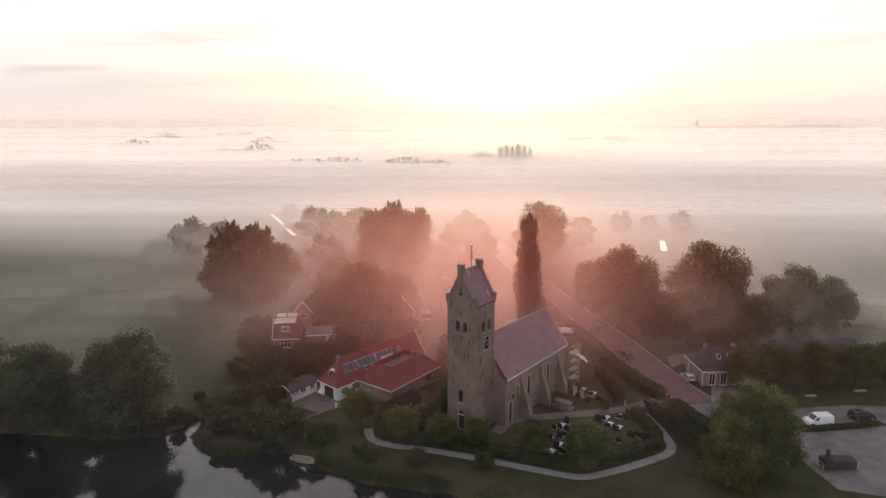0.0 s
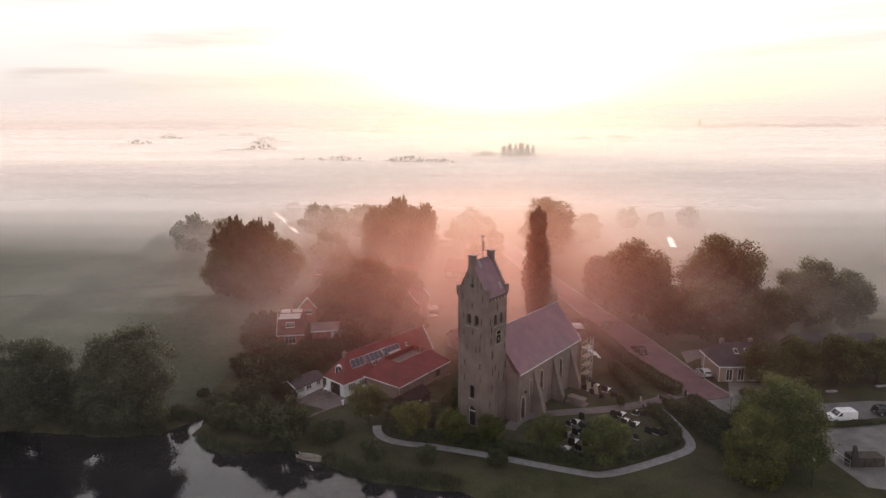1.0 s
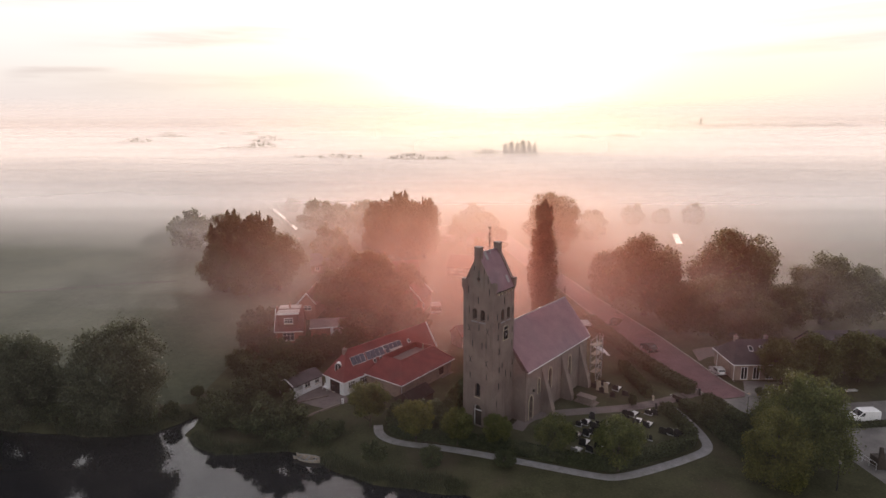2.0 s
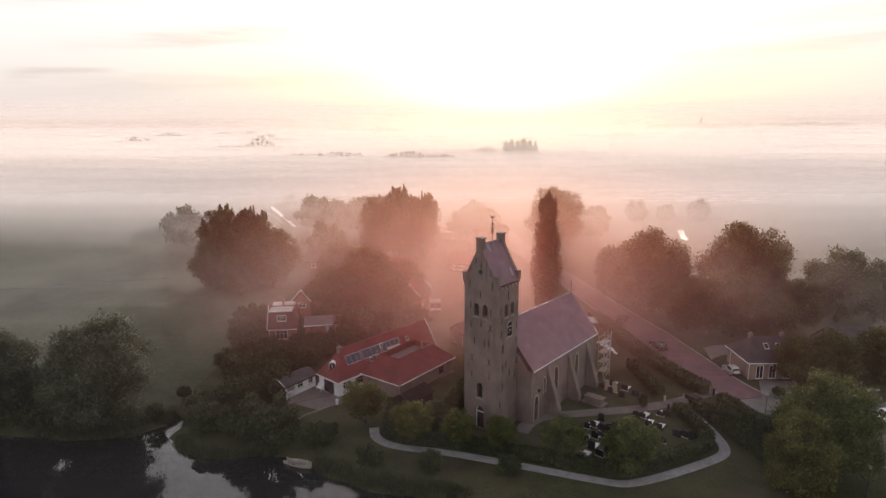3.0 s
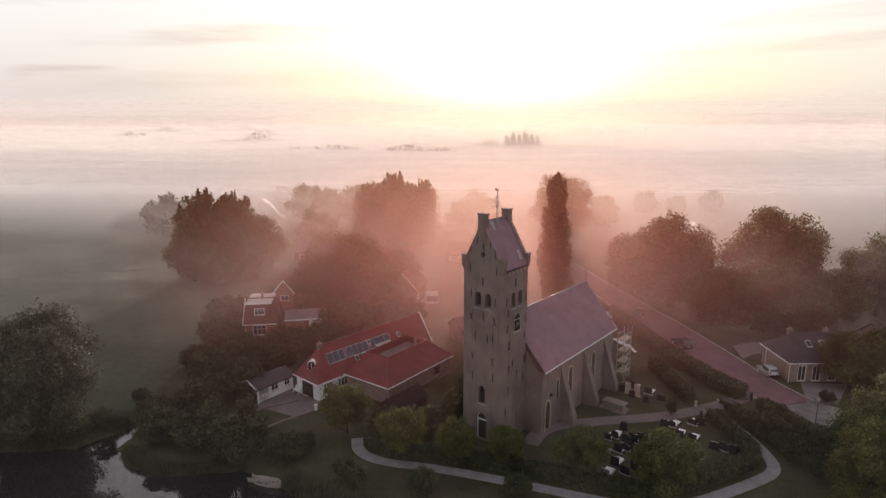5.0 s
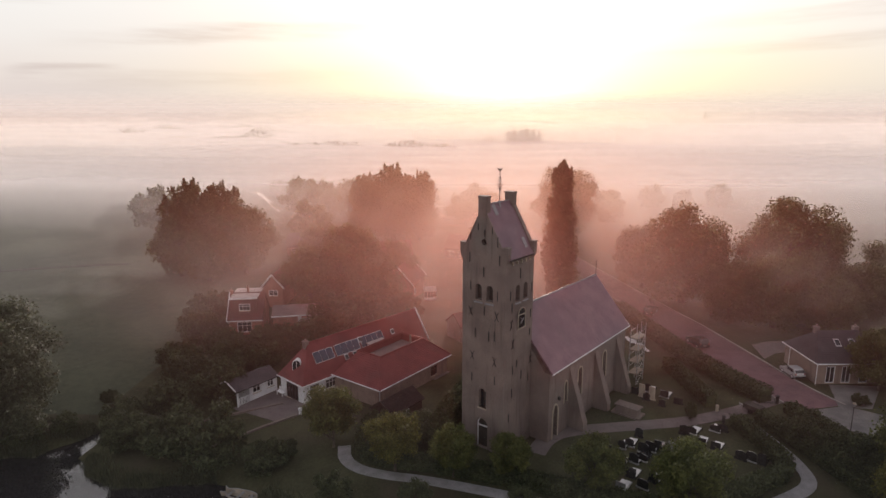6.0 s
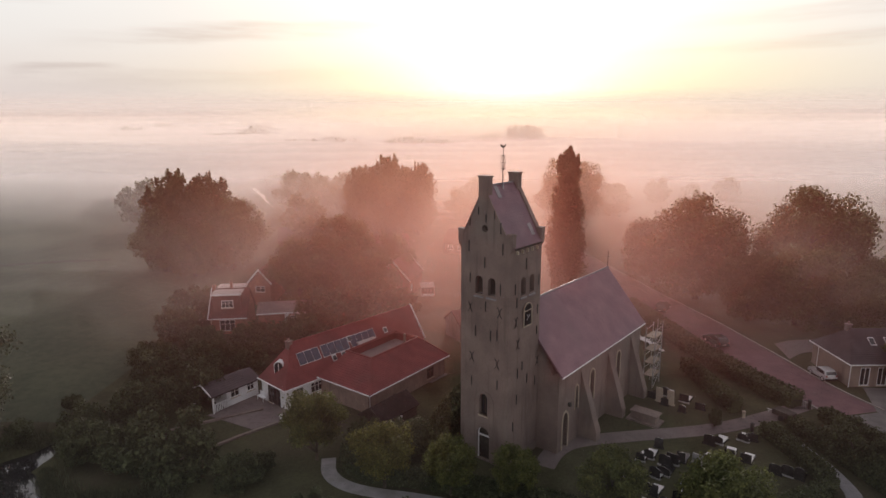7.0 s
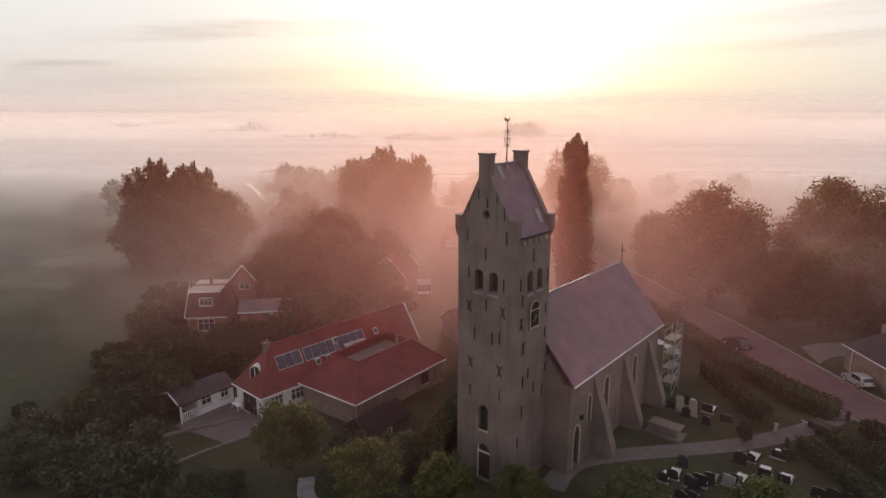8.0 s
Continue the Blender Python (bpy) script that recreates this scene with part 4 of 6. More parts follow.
def poplar_parts(height, radius, n, leaf, seed):
    """A narrow upright poplar: a dense column of steep sprigs that ends in a few ragged points."""
    rng = np.random.default_rng(seed)
    shape = lambda f: radius * min(1.0, 0.72 + 0.75 * f) * max(1.0 - f, 0.0) ** 0.5 * 1.28
    p = sprigs(rng, n * 2 // 3, 260, height, shape)
    k = n - len(p)
    f, an = rng.uniform(0.03, 0.9, k), rng.uniform(0, 2 * math.pi, k)
    r = np.array([shape(v) for v in f]) * 0.72 * np.sqrt(rng.uniform(0, 1, k))
    p = np.concatenate([p, np.stack([r * np.cos(an), r * np.sin(an), f * height], -1)])
    for dx, dz, size in ((1.5, 0.80, 0.16), (-1.3, 0.86, 0.1), (0.2, 0.93, 0.08)):
        q = sprigs(rng, n // 14, 30, height * size, lambda f: 0.9 * max(1.0 - f, 0.0) ** 0.5, (dx, 0.0))
        p = np.concatenate([p, q + np.array([0, 0, dz * height])])
    ends = [(0.6 * radius * math.cos(k * 2.4), 0.6 * radius * math.sin(k * 2.4), height * (0.25 + 0.045 * k)) for k in range(12)]
    return limb_mesh("trunk", (0, 0, -0.5), (0, 0, height * 0.9), 0.45, ends, rng, BARK), leaf_mesh("crown", p, leaf * rng.uniform(0.6, 1.3, len(p)), LEAF["poplar"], rng)


def plumed_parts(height, radius, plumes, n, leaf, seed):
    """A tall tree whose crown breaks into several upright plumes."""
    rng = np.random.default_rng(seed)
    pts, ends = [], []
    for k in range(plumes):
        an, r = 2.4 * k + rng.uniform(-0.3, 0.3), radius * 0.78 * math.sqrt((k + 0.3) / plumes)
        h = height * rng.uniform(0.86, 1.0) * (1.0 - 0.2 * (r / radius) ** 2)
        wide = radius * rng.uniform(0.46, 0.6)
        pts.append(sprigs(rng, n // plumes, 60, h, lambda f: wide * min(1.0, 0.6 + f) * max(1.0 - f, 0.0) ** 0.34, (r * math.cos(an), r * math.sin(an)), 0.03))
        ends.append((0.9 * r * math.cos(an), 0.9 * r * math.sin(an), 0.8 * h))
    p = np.concatenate(pts)
    return limb_mesh("trunk", (0, 0, -0.5), (0, 0, height * 0.72), 0.5, ends, rng, BARK), leaf_mesh("crown", p, leaf * rng.uniform(0.6, 1.3, len(p)), LEAF["poplar"], rng)


def plant_tree(parts, x, y, label, category="tree", turn=0.0, size=1.0, group="", name="tree", tall=1.0):
    t = thing(name, label, category, pose(x, y, gz(x, y), 0, 0, turn) @ Matrix.Diagonal((size, size, size * tall, 1)), group)
    part("trunk", parts[0], None, t)
    part("crown", parts[1], None, t)
    return t


oak_a, oak_b, oak_c = (tree_parts("oak", 18, 8.6, 30000, 0.26, s, 0.03, 120, 0.25) for s in (3, 4, 5))
tall_a, tall_b = (plumed_parts(21.5, 6.0, 13, 34000, 0.25, s) for s in (6, 7))
lime_a, lime_b = (tree_parts("lime", 5.6, 2.45, 17000, 0.10, s, 0.24, 80, 0.30, 0.12) for s in (8, 9))
lime_gold = tree_parts("gold", 5.6, 2.45, 17000, 0.10, 18, 0.24, 80, 0.30, 0.12)
willow_a, willow_b = (tree_parts("willow", 15, 7.4, 56000, 0.17, s, 0.0, 130, 0.25) for s in (10, 11))
bush_a, bush_b = (tree_parts("hedge", 4.5, 3.0, 9500, 0.145, s, 0.0, 70, 0.30, 0.1) for s in (12, 13))
far_a, far_b = (tree_parts("oak", 12, 6.5, 4500, 0.46, s, 0.0, 60, 0.3) for s in (14, 15))
pollard = tree_parts("oak", 8.2, 4.0, 18000, 0.17, 16, 0.12, 80, 0.32, 0.2)
sycamore = tree_parts("lime", 12, 6.0, 56000, 0.14, 17, 0.02, 120, 0.25)
maple = tree_parts("gold", 9.4, 4.3, 34000, 0.13, 19, 0.03, 90, 0.26)

plant_tree(poplar_parts(26.6, 3.5, 42000, 0.21, 20), 15.0, 140.2, "tall narrow poplar standing by the street behind the church")
GROUPS = [
    (tall_a, -64.5, 161.0, 1.04, 0, 1.0), (tall_b, -57.5, 162.5, 1.0, 50, 0.98), (oak_a, -52.0, 160.0, 0.86, 20, 1.0), (oak_b, -66.0, 158.0, 0.72, 90, 1.0), (oak_c, -58.0, 154.0, 0.6, 10, 1.0),
    (tall_b, -30.5, 199.0, 0.92, 10, 1.0), (tall_a, -23.5, 199.5, 1.07, 130, 1.0), (tall_b, -16.0, 200.0, 0.96, 220, 1.0),
    (oak_b, -24.4, 140.7, 0.80, 0, 1.0), (oak_c, -18.5, 134.0, 0.6, 70, 1.0), (oak_a, -31.5, 137.0, 0.62, 200, 1.0), (oak_a, -17.0, 147.0, 0.58, 30, 1.0),
    (oak_a, 38.5, 141.5, 1.02, 120, 1.0), (oak_c, 34.0, 152.0, 0.74, 0, 1.0), (oak_b, 57.5, 141.5, 1.08, 30, 1.0), (oak_c, 49.0, 128.0, 0.76, 90, 0.95), (oak_a, 75.8, 136.5, 0.85, 10, 1.0), (oak_b, 83.5, 136.0, 0.70, 250, 1.0),
    (oak_c, 64.5, 131.0, 0.62, 45, 1.0), (oak_a, 56.0, 124.0, 0.55, 300, 1.0), (oak_b, 42.5, 130.0, 0.6, 200, 1.0),
]
for mesh_pair, x, y, size, turn, tall in GROUPS:
    plant_tree(mesh_pair, x, y, "large leafy village tree in the morning haze", "tree", turn, size, "village trees", tall=tall)
plant_tree(oak_b, 25.5, 205.0, "broad round tree fading into the mist", "tree", 0, 1.12, "misty trees")
for k, (x, y, size) in enumerate([(-100, 214, 1.1), (-92, 219, 0.95), (-45, 191, 1.0), (-60, 240, 1.15), (-50, 236, 1.1), (-41, 240, 1.15), (67.5, 264, 0.78), (47, 245, 0.8), (94, 267, 0.76), (80, 266, 0.6), (2, 196, 0.6),
                                 (8, 214, 0.65), (-5, 228, 0.8), (5, 238, 0.8), (44, 231, 0.7), (-38, 172, 0.8), (4, 172, 0.62), (-88, 300, 0.6), (0, 262, 0.8)]):
    plant_tree((far_a, far_b)[k % 2], x, y, "hazy tree half sunk in the morning mist", "tree", 40 * k, size, "misty trees")
LIMES = [(-16.0, 86.1, 1.22), (-9.0, 82.0, 1.13), (-3.2, 81.0, 0.95), (2.1, 80.6, 0.86), (9.6, 78.3, 1.06), (17.3, 75.4, 1.3)]
for k, (x, y, size) in enumerate(LIMES):
    plant_tree(lime_gold if k == 1 else (lime_a, lime_b)[k % 2], x, y, "small round lime tree with yellowing leaves" if k == 1 else "small round lime tree beside the shell path", "tree", 70 * k, size, "lime trees by the path")
for k, (x, y) in enumerate([(51.0, 103.4), (57.6, 104.6), (65.0, 105.2), (71.8, 105.8), (78.0, 105.4)]):
    plant_tree(pollard, x, y, "clipped round street tree with dense dark crown", "tree", 50 * k, (0.92, 1.0, 1.05, 1.0, 1.08)[k], "clipped trees")
plant_tree(sycamore, 41.0, 78.2, "tall leafy green tree beside the street corner", "tree", 0, 1.0, tall=1.02)
plant_tree(maple, 35.8, 73.6, "yellow-green tree beside the street corner", "tree")
plant_tree(willow_a, -53.5, 87.2, "broad willow hanging over the pond's bank", "tree", 0, 1.0, "pond willows")
plant_tree(willow_b, -69.5, 87.2, "broad willow hanging over the pond's bank", "tree", 30, 0.88, "pond willows")
plant_tree(willow_a, -83.0, 90.5, "broad willow hanging over the pond's bank", "tree", 140, 0.9, "pond willows")
BUSHES = [(-50.0, 86.6, 0.7), (-56.5, 85.9, 0.75), (-60.5, 86.2, 0.8), (-64.5, 86.3, 0.8), (-74.0, 87.0, 0.8), (-79.0, 87.5, 0.7), (-47.2, 89.0, 0.5), (-28.5, 83.0, 1.45), (-22.0, 81.5, 0.72), (-33.0, 84.5, 1.0), (-38.0, 86.0, 0.9), (-36.5, 93.5, 1.1), (-33.0, 98.5, 1.05), (-38.5, 101.5, 1.1), (-34.5, 106.0, 1.0), (-30.0, 107.5, 0.9), (-38.0, 112.0, 0.95), (-33.0, 115.5, 0.85), (-29.0, 114.0, 0.9), (-31.5, 119.0, 0.5), (-27.5, 120.5, 0.45), (-25.5, 116.0, 1.1),
          (-44.0, 118.0, 1.1), (-46.0, 126.0, 1.3), (-24.0, 122.0, 1.4), (-19.0, 126.0, 1.4), (-13.0, 127.0, 1.2), (-46.0, 96.0, 0.4), (-7.5, 87.5, 0.8), (-12.0, 88.8, 0.6), (-41.0, 90.0, 0.8), (-14.0, 77.0, 0.6), (-6.5, 76.0, 0.55), (3.0, 76.0, 0.5), (-20.5, 84.5, 0.4),
          (34.0, 88.0, 0.9), (36.0, 84.0, 0.9), (46.0, 99.0, 0.35), (52.5, 101.2, 0.5), (57, 102, 0.5), (-42.5, 107.0, 0.9)]
for k, (x, y, size) in enumerate(BUSHES):
    plant_tree((bush_a, bush_b)[k % 2], x, y, "dense dark green bush", "bush", 61 * k, size, "garden bushes", "bush")


def hedge(pts, width, height, label, n, seed, group="churchyard hedges"):
    rng = np.random.default_rng(seed)
    line = dense(smoothed(pts, 1), 0.8)
    left, right = sides(line, width * 0.72)
    verts, faces = [], []
    for (ax, ay), (bx, by) in zip(left, right):
        g, h = gz((ax + bx) / 2, (ay + by) / 2), height * (0.86 + 0.06 * math.sin(ax * 1.7))
        verts += [(ax, ay, g - 0.2), (ax, ay, g + h), (bx, by, g + h), (bx, by, g - 0.2)]
    for i in range(len(line) - 1):
        faces += [(4 * i + k, 4 * i + k + 1, 4 * i + k + 5, 4 * i + k + 4) for k in range(3)]
    faces += [(0, 1, 2, 3), tuple(4 * (len(line) - 1) + k for k in (3, 2, 1, 0))]
    t = thing("hedge", label, "hedge", group=group)
    part("stem_core", mesh_of("stem_core", verts, faces, (LEAF["hedge"],)), None, t)
    at = rng.uniform(0, len(line) - 1.001, n)
    i = at.astype(int)
    f = (at - i)[:, None]
    arr = np.array(line)
    c = arr[i] * (1 - f) + arr[i + 1] * f
    d = arr[i + 1] - arr[i]
    d /= np.linalg.norm(d, axis=1, keepdims=True)
    across = rng.uniform(-0.55, 0.55, n) * width
    up = rng.uniform(0, 1, n) ** 0.6 * height
    edge = rng.random(n) < 0.55
    across = np.where(edge & (up < height * 0.9), np.sign(across) * width * rng.uniform(0.38, 0.56, n), across)
    up = np.where(~edge, height * rng.uniform(0.82, 1.06, n), up)
    p = np.stack([c[:, 0] - d[:, 1] * across, c[:, 1] + d[:, 0] * across, ground_height(c[:, 0], c[:, 1]) + up], -1)
    part("foliage", leaf_mesh("foliage", p, 0.13 * rng.uniform(0.6, 1.4, n), LEAF["hedge"], rng), None, t)
    return t


YARD_HEDGE = "clipped dark green hedge round the churchyard"
hedge([(-12.9, 86.6), (-12.6, 84.2), (-10.5, 82.9), (-6.2, 82.4), (-1.2, 81.0), (6.9, 78.5), (14.5, 76.0), (16.6, 75.6), (21.3, 77.8), (26.8, 80.7), (29.2, 82.6), (29.5, 85.0), (28.9, 89.2), (28.2, 92.4)], 1.5, 1.5, YARD_HEDGE, 16000, 31)
hedge([(27.2, 97.0), (26.4, 103.0), (25.9, 109.0)], 1.5, 1.6, YARD_HEDGE, 9000, 32)
hedge([(34.6, 98.9), (32.4, 103.5), (30.2, 110.5), (27.6, 124.0), (25.0, 136.0)], 2.6, 1.7, "broad clipped hedge between churchyard and street", 12000, 33)
hedge([(36.0, 96.2), (38.0, 90.0), (40.0, 84.5), (42.0, 79.0)], 1.6, 1.4, "clipped hedge along the street", 6000, 34)
hedge([(31.5, 93.8), (33.0, 88.5), (34.5, 82.0), (36.0, 78.0)], 1.6, 1.4, "clipped hedge along the street", 6000, 35)
hedge([(49.0, 89.2), (55.0, 88.9), (61.0, 89.9), (67.0, 91.3)], 0.9, 0.7, "low hedge between the side street and the yard", 3500, 37, "street hedges")
hedge([(-5.0, 85.6), (-4.5, 91.0), (-2.0, 98.0), (2.5, 105.0)], 2.0, 2.2, "tall hedge between farmhouse and church", 8000, 36)


# reeds and rough grass along the water's edge
rng = np.random.default_rng(41)
shore = np.array(dense(POND[:17], 0.12))
n = len(shore)
k = rng.integers(0, n, 26000)
p = np.concatenate([shore[k] + rng.normal(size=(26000, 2)) * 0.55, np.zeros((26000, 1))], 1)
p[:, 2] = ground_height(p[:, 0], p[:, 1])
keep = (p[:, 2] > WATER_Z - 0.35) & (np.sin(p[:, 0] * 0.6) + np.sin(p[:, 1] * 0.9 + p[:, 0] * 0.23) > -0.5)
p = p[keep]
h = rng.uniform(0.25, 0.95, len(p))
lean, an = rng.normal(size=(len(p), 2)) * 0.16, rng.uniform(0, math.pi, len(p))
wide = np.stack([np.cos(an), np.sin(an), np.zeros(len(p))], -1) * 0.035
tip = p + np.stack([lean[:, 0], lean[:, 1], h], -1)
v = np.stack([p - wide, p + wide, tip], 1).reshape(-1, 3)
me = bpy.data.meshes.new("reeds")
me.vertices.add(len(v))
me.vertices.foreach_set("co", v.reshape(-1).astype(np.float32))
me.loops.add(len(v))
me.loops.foreach_set("vertex_index", np.arange(len(v), dtype=np.int32))
me.polygons.add(len(p))
me.polygons.foreach_set("loop_start", np.arange(0, len(v), 3, dtype=np.int32))
me.materials.append(LEAF["willow"])
me.update(calc_edges=True)
tagged(new("reeds", me), "reeds and rough grass along the pond's edge", "reeds", kind="stuff")


# ---- houses ----
def window_part(parent, m, x, z, w, h, y=0.0, bars=1, cross=True, frame_mat=None, sill=True, label=""):
    """A framed window that sits in a wall's opening: frame, panes, bars, sill. m: the wall's pose; the wall's face is y = 0."""
    f = frame_mat or WHITE
    bm = bmesh.new()
    b = 0.09
    for lo, hi in (((x, z), (x + b, z + h)), ((x + w - b, z), (x + w, z + h)), ((x + b, z), (x + w - b, z + b)), ((x + b, z + h - b), (x + w - b, z + h))):
        box((lo[0], y + 0.02, lo[1]), (hi[0], y + 0.12, hi[1]), bm)
    win = part("window", turned(bm, m), f, parent, label)
    n = bars + 1
    step = (w - 2 * b) / n
    for k in range(n):
        part("pane", turned(box((x + b + k * step + 0.005, y + 0.07, z + b + 0.005), (x + b + (k + 1) * step - 0.005, y + 0.09, z + h - b - 0.005)), m), GLASS, win)
        if k:
            part("glazing_bar", turned(box((x + b + k * step - 0.03, y + 0.03, z + b), (x + b + k * step + 0.03, y + 0.11, z + h - b)), m), f, win)
    if cross:
        part("glazing_bar", turned(box((x + b, y + 0.035, z + h * 0.62), (x + w - b, y + 0.105, z + h * 0.62 + 0.05)), m), f, win)
    if sill:
        part("sill", turned(box((x - 0.06, y - 0.1, z - 0.08), (x + w + 0.06, y + 0.1, z - 0.005)), m), STONE, win)
    return win


def rect(x, z, w, h):
    return [(x, z), (x + w, z), (x + w, z + h), (x, z + h)]


def wall(parent, name, length, top, material, m, windows=(), thick=0.25, base=-0.8, holes=(), **kw):
    """A wall with window openings right through it and the windows in them."""
    ob = part(name, turned(wall_with_holes(length, top, thick, [rect(*q[:4]) for q in windows] + list(holes), base), m), material, parent)
    for q in windows:
        window_part(parent, m, *q[:4], bars=q[4] if len(q) > 4 else 1, **kw)
    return ob


def tiled(parent, corners, material, row=0.3, name="roof", label="", thick=0.16):
    r = roof_slope(name, corners, thick, material, parent, label)
    slate_rows(corners, row, "tiling", material, r, 0.045)
    return r


def board(parent, p, q, w, h, material, name="verge_board", label=""):
    """A straight board or band between two points."""
    p, q = Vector(p), Vector(q)
    m = (q - p).to_track_quat("X", "Z").to_matrix().to_4x4()
    return part(name, turned(box((0, -w / 2, -h / 2), ((q - p).length, w / 2, h / 2)), Matrix.Translation(p) @ m), material, parent, label)


def chimney(parent, x, y, z0, z1, s, material=None):
    bm = box((x - s / 2, y - s / 2, z0), (x + s / 2, y + s / 2, z1))
    box((x - s / 2 - 0.06, y - s / 2 - 0.06, z1), (x + s / 2 + 0.06, y + s / 2 + 0.06, z1 + 0.1), bm)
    c = part("chimney", bm, material or BRICK_RED, parent)
    part("chimney_pot", rod((x, y, z1 + 0.1), (x, y, z1 + 0.4), 0.12, sides=8), BRICK_PALE, c)
    return c


# white farmhouse with a long red roof
farm_u, farm_v = Vector((math.sin(radians(34.5)), math.cos(radians(34.5)), 0)), Vector((-math.cos(radians(34.5)), math.sin(radians(34.5)), 0))
fo = Vector((-12.3, 94.7, 0)) - 4.2 * farm_u + 8.7 * farm_v
FL, FW, FE, FR = 21.5, 4.9, 2.35, 6.35
farm = thing("farmhouse", "white-walled farmhouse with a long red tiled roof and solar panels", "house", frame_at((fo.x, fo.y, -0.4), 40.0))
FE, FR = FE + 0.4, FR + 0.4
S_ = pose(0, 0, 0)
W_ = pose(0, FW, 0, 0, 0, -90)
E_ = pose(FL, 0, 0, 0, 0, 90)
N_ = pose(FL, FW, 0, 0, 0, 180)
wall(farm, "south_wall", FL, FE, WHITE, S_, [(0.9, 1.0, 1.5, 1.25, 2), (3.3, 1.0, 1.7, 1.25, 2), (17.5, 0.9, 1.2, 1.3, 1), (19.6, 0.9, 1.2, 1.3, 1)])
wall(farm, "north_wall", FL, FE, WHITE, N_)
wall(farm, "west_wall", FW - 0.5, FE, WHITE, pose(0, FW - 0.25, 0, 0, 0, -90), [(1.0, 0.12, 2.5, 2.05, 3)], cross=False, frame_mat=WOOD_DARK)
wall(farm, "east_wall", FW - 0.5, [(0, FE), ((FW - 0.5) / 2, FR - 0.3), (FW - 0.5, FE)], BRICK_RED, pose(FL, 0.25, 0, 0, 0, 90))
ov, fe = 0.3, FE - 0.15
ridge_a, ridge_b = (2.6, FW / 2, FR), (FL + 0.1, FW / 2, FR)
c = [(-ov, -ov, fe), (FL + 0.1, -ov, fe), ridge_b, ridge_a]
tiled(farm, c, TILE_RED, 0.3, label="long red tiled roof slope")
tiled(farm, [(FL + 0.1, FW + ov, fe), (-ov, FW + ov, fe), ridge_a, ridge_b], TILE_RED, 0.3)
roof_slope("hip", [(-ov, FW + ov, fe), (-ov, -ov, fe), ridge_a], 0.16, TILE_RED, farm, "hipped red roof end")
part("ridge_tile", rod(ridge_a, ridge_b, 0.1, sides=6), TILE_RED, farm)
board(farm, (FL + 0.18, -ov, fe + 0.1), (FL + 0.18, FW / 2, FR + 0.1), 0.12, 0.26, WHITE, label="white verge board")
board(farm, (FL + 0.18, FW + ov, fe + 0.1), (FL + 0.18, FW / 2, FR + 0.1), 0.12, 0.26, WHITE)
part("gutter", rod((-ov, -ov - 0.06, fe), (5.2, -ov - 0.06, fe), 0.07, sides=6), WHITE, farm)
part("gutter", rod((-ov - 0.06, -ov, fe), (-ov - 0.06, FW + ov, fe), 0.07, sides=6), WHITE, farm)
chimney(farm, 2.4, FW / 2 + 0.15, FR - 0.8, FR + 0.15, 0.6, BRICK_OLD)


def on_roof(x, f, lift=0.0):
    """A point on the farmhouse's south slope: x along it, f from eave (0) to ridge (1)."""
    n = Vector((0, -(FR - fe), FW / 2 + ov)).normalized()
    return Vector((x, -ov, fe)).lerp(Vector((x, FW / 2, FR)), f) + n * lift


def roof_panel(x0, x1, f0, f1, lift, thick):
    n = Vector((0, -(FR - fe), FW / 2 + ov)).normalized()
    return poly([on_roof(x0, f0, lift), on_roof(x1, f0, lift), on_roof(x1, f1, lift), on_roof(x0, f1, lift)], n * thick)


for x0, count in ((2.65, 3), (5.95, 4), (10.2, 4)):
    arr = part("solar_array", roof_panel(x0 - 0.05, x0 + count * 0.97 + 0.02, 0.42, 0.72, 0.07, 0.03), STEEL, farm, "row of framed solar panels")
    for k in range(count):
        part("solar_panel", roof_panel(x0 + k * 0.97, x0 + k * 0.97 + 0.91, 0.432, 0.708, 0.11, 0.03), SOLAR, arr)
for x0, f0 in ((6.9, 0.26), (8.3, 0.26), (9.88, 0.58), (15.6, 0.5)):
    r = part("skylight", roof_panel(x0, x0 + 0.6, f0, f0 + 0.15, 0.06, 0.08), STEEL, farm, "small roof window in a grey frame")
    part("pane", roof_panel(x0 + 0.07, x0 + 0.53, f0 + 0.02, f0 + 0.13, 0.15, 0.01), GLASS, r)


def dormer(parent, at, width, height, depth, roof_mat, bars=1, label=""):
    """A dormer; at: the pose of its front's lower left corner, front facing -y."""
    d = part("dormer", turned(box((0, 0.05, 0), (width, depth, height)), at), WHITE, parent, label)
    part("dormer_roof", turned(box((-0.15, -0.2, height), (width + 0.15, depth, height + 0.14)), at), roof_mat, d)
    w0 = (width - 0.2) / (bars + 1)
    for k in range(bars + 1):
        part("pane", turned(box((0.13 + k * w0, 0.0, 0.15), (0.07 + (k + 1) * w0, 0.045, height - 0.12)), at), GLASS, d)
    return d


p = on_roof(11.1, 0.33)
dormer(farm, pose(11.0, p.y - 0.35, p.z - 0.1), 2.6, 0.8, 1.4, MEMBRANE, 2, "low white dormer with three small panes")
# arched dormer in the hipped end
at = pose(-ov + 0.7, FW / 2 + 0.3, fe + 0.95, 0, 0, -58)
gd = part("dormer", turned(poly([(x, 0.05, z) for x, z in shifted(arch(1.15, 1.0, 0.5), 0.55)], (0, 1.2, 0)), at), WHITE, farm, "white arched dormer in the roof end")
part("pane", turned(poly([(x, 0.0, z) for x, z in shifted(arch(0.98, 0.92, 0.44), 0.55, 0.06)], (0, 0.045, 0)), at), GLASS, gd)
part("glazing_bar", turned(box((0.52, -0.02, 0.1), (0.58, 0.0, 1.3)), at), WHITE, gd)

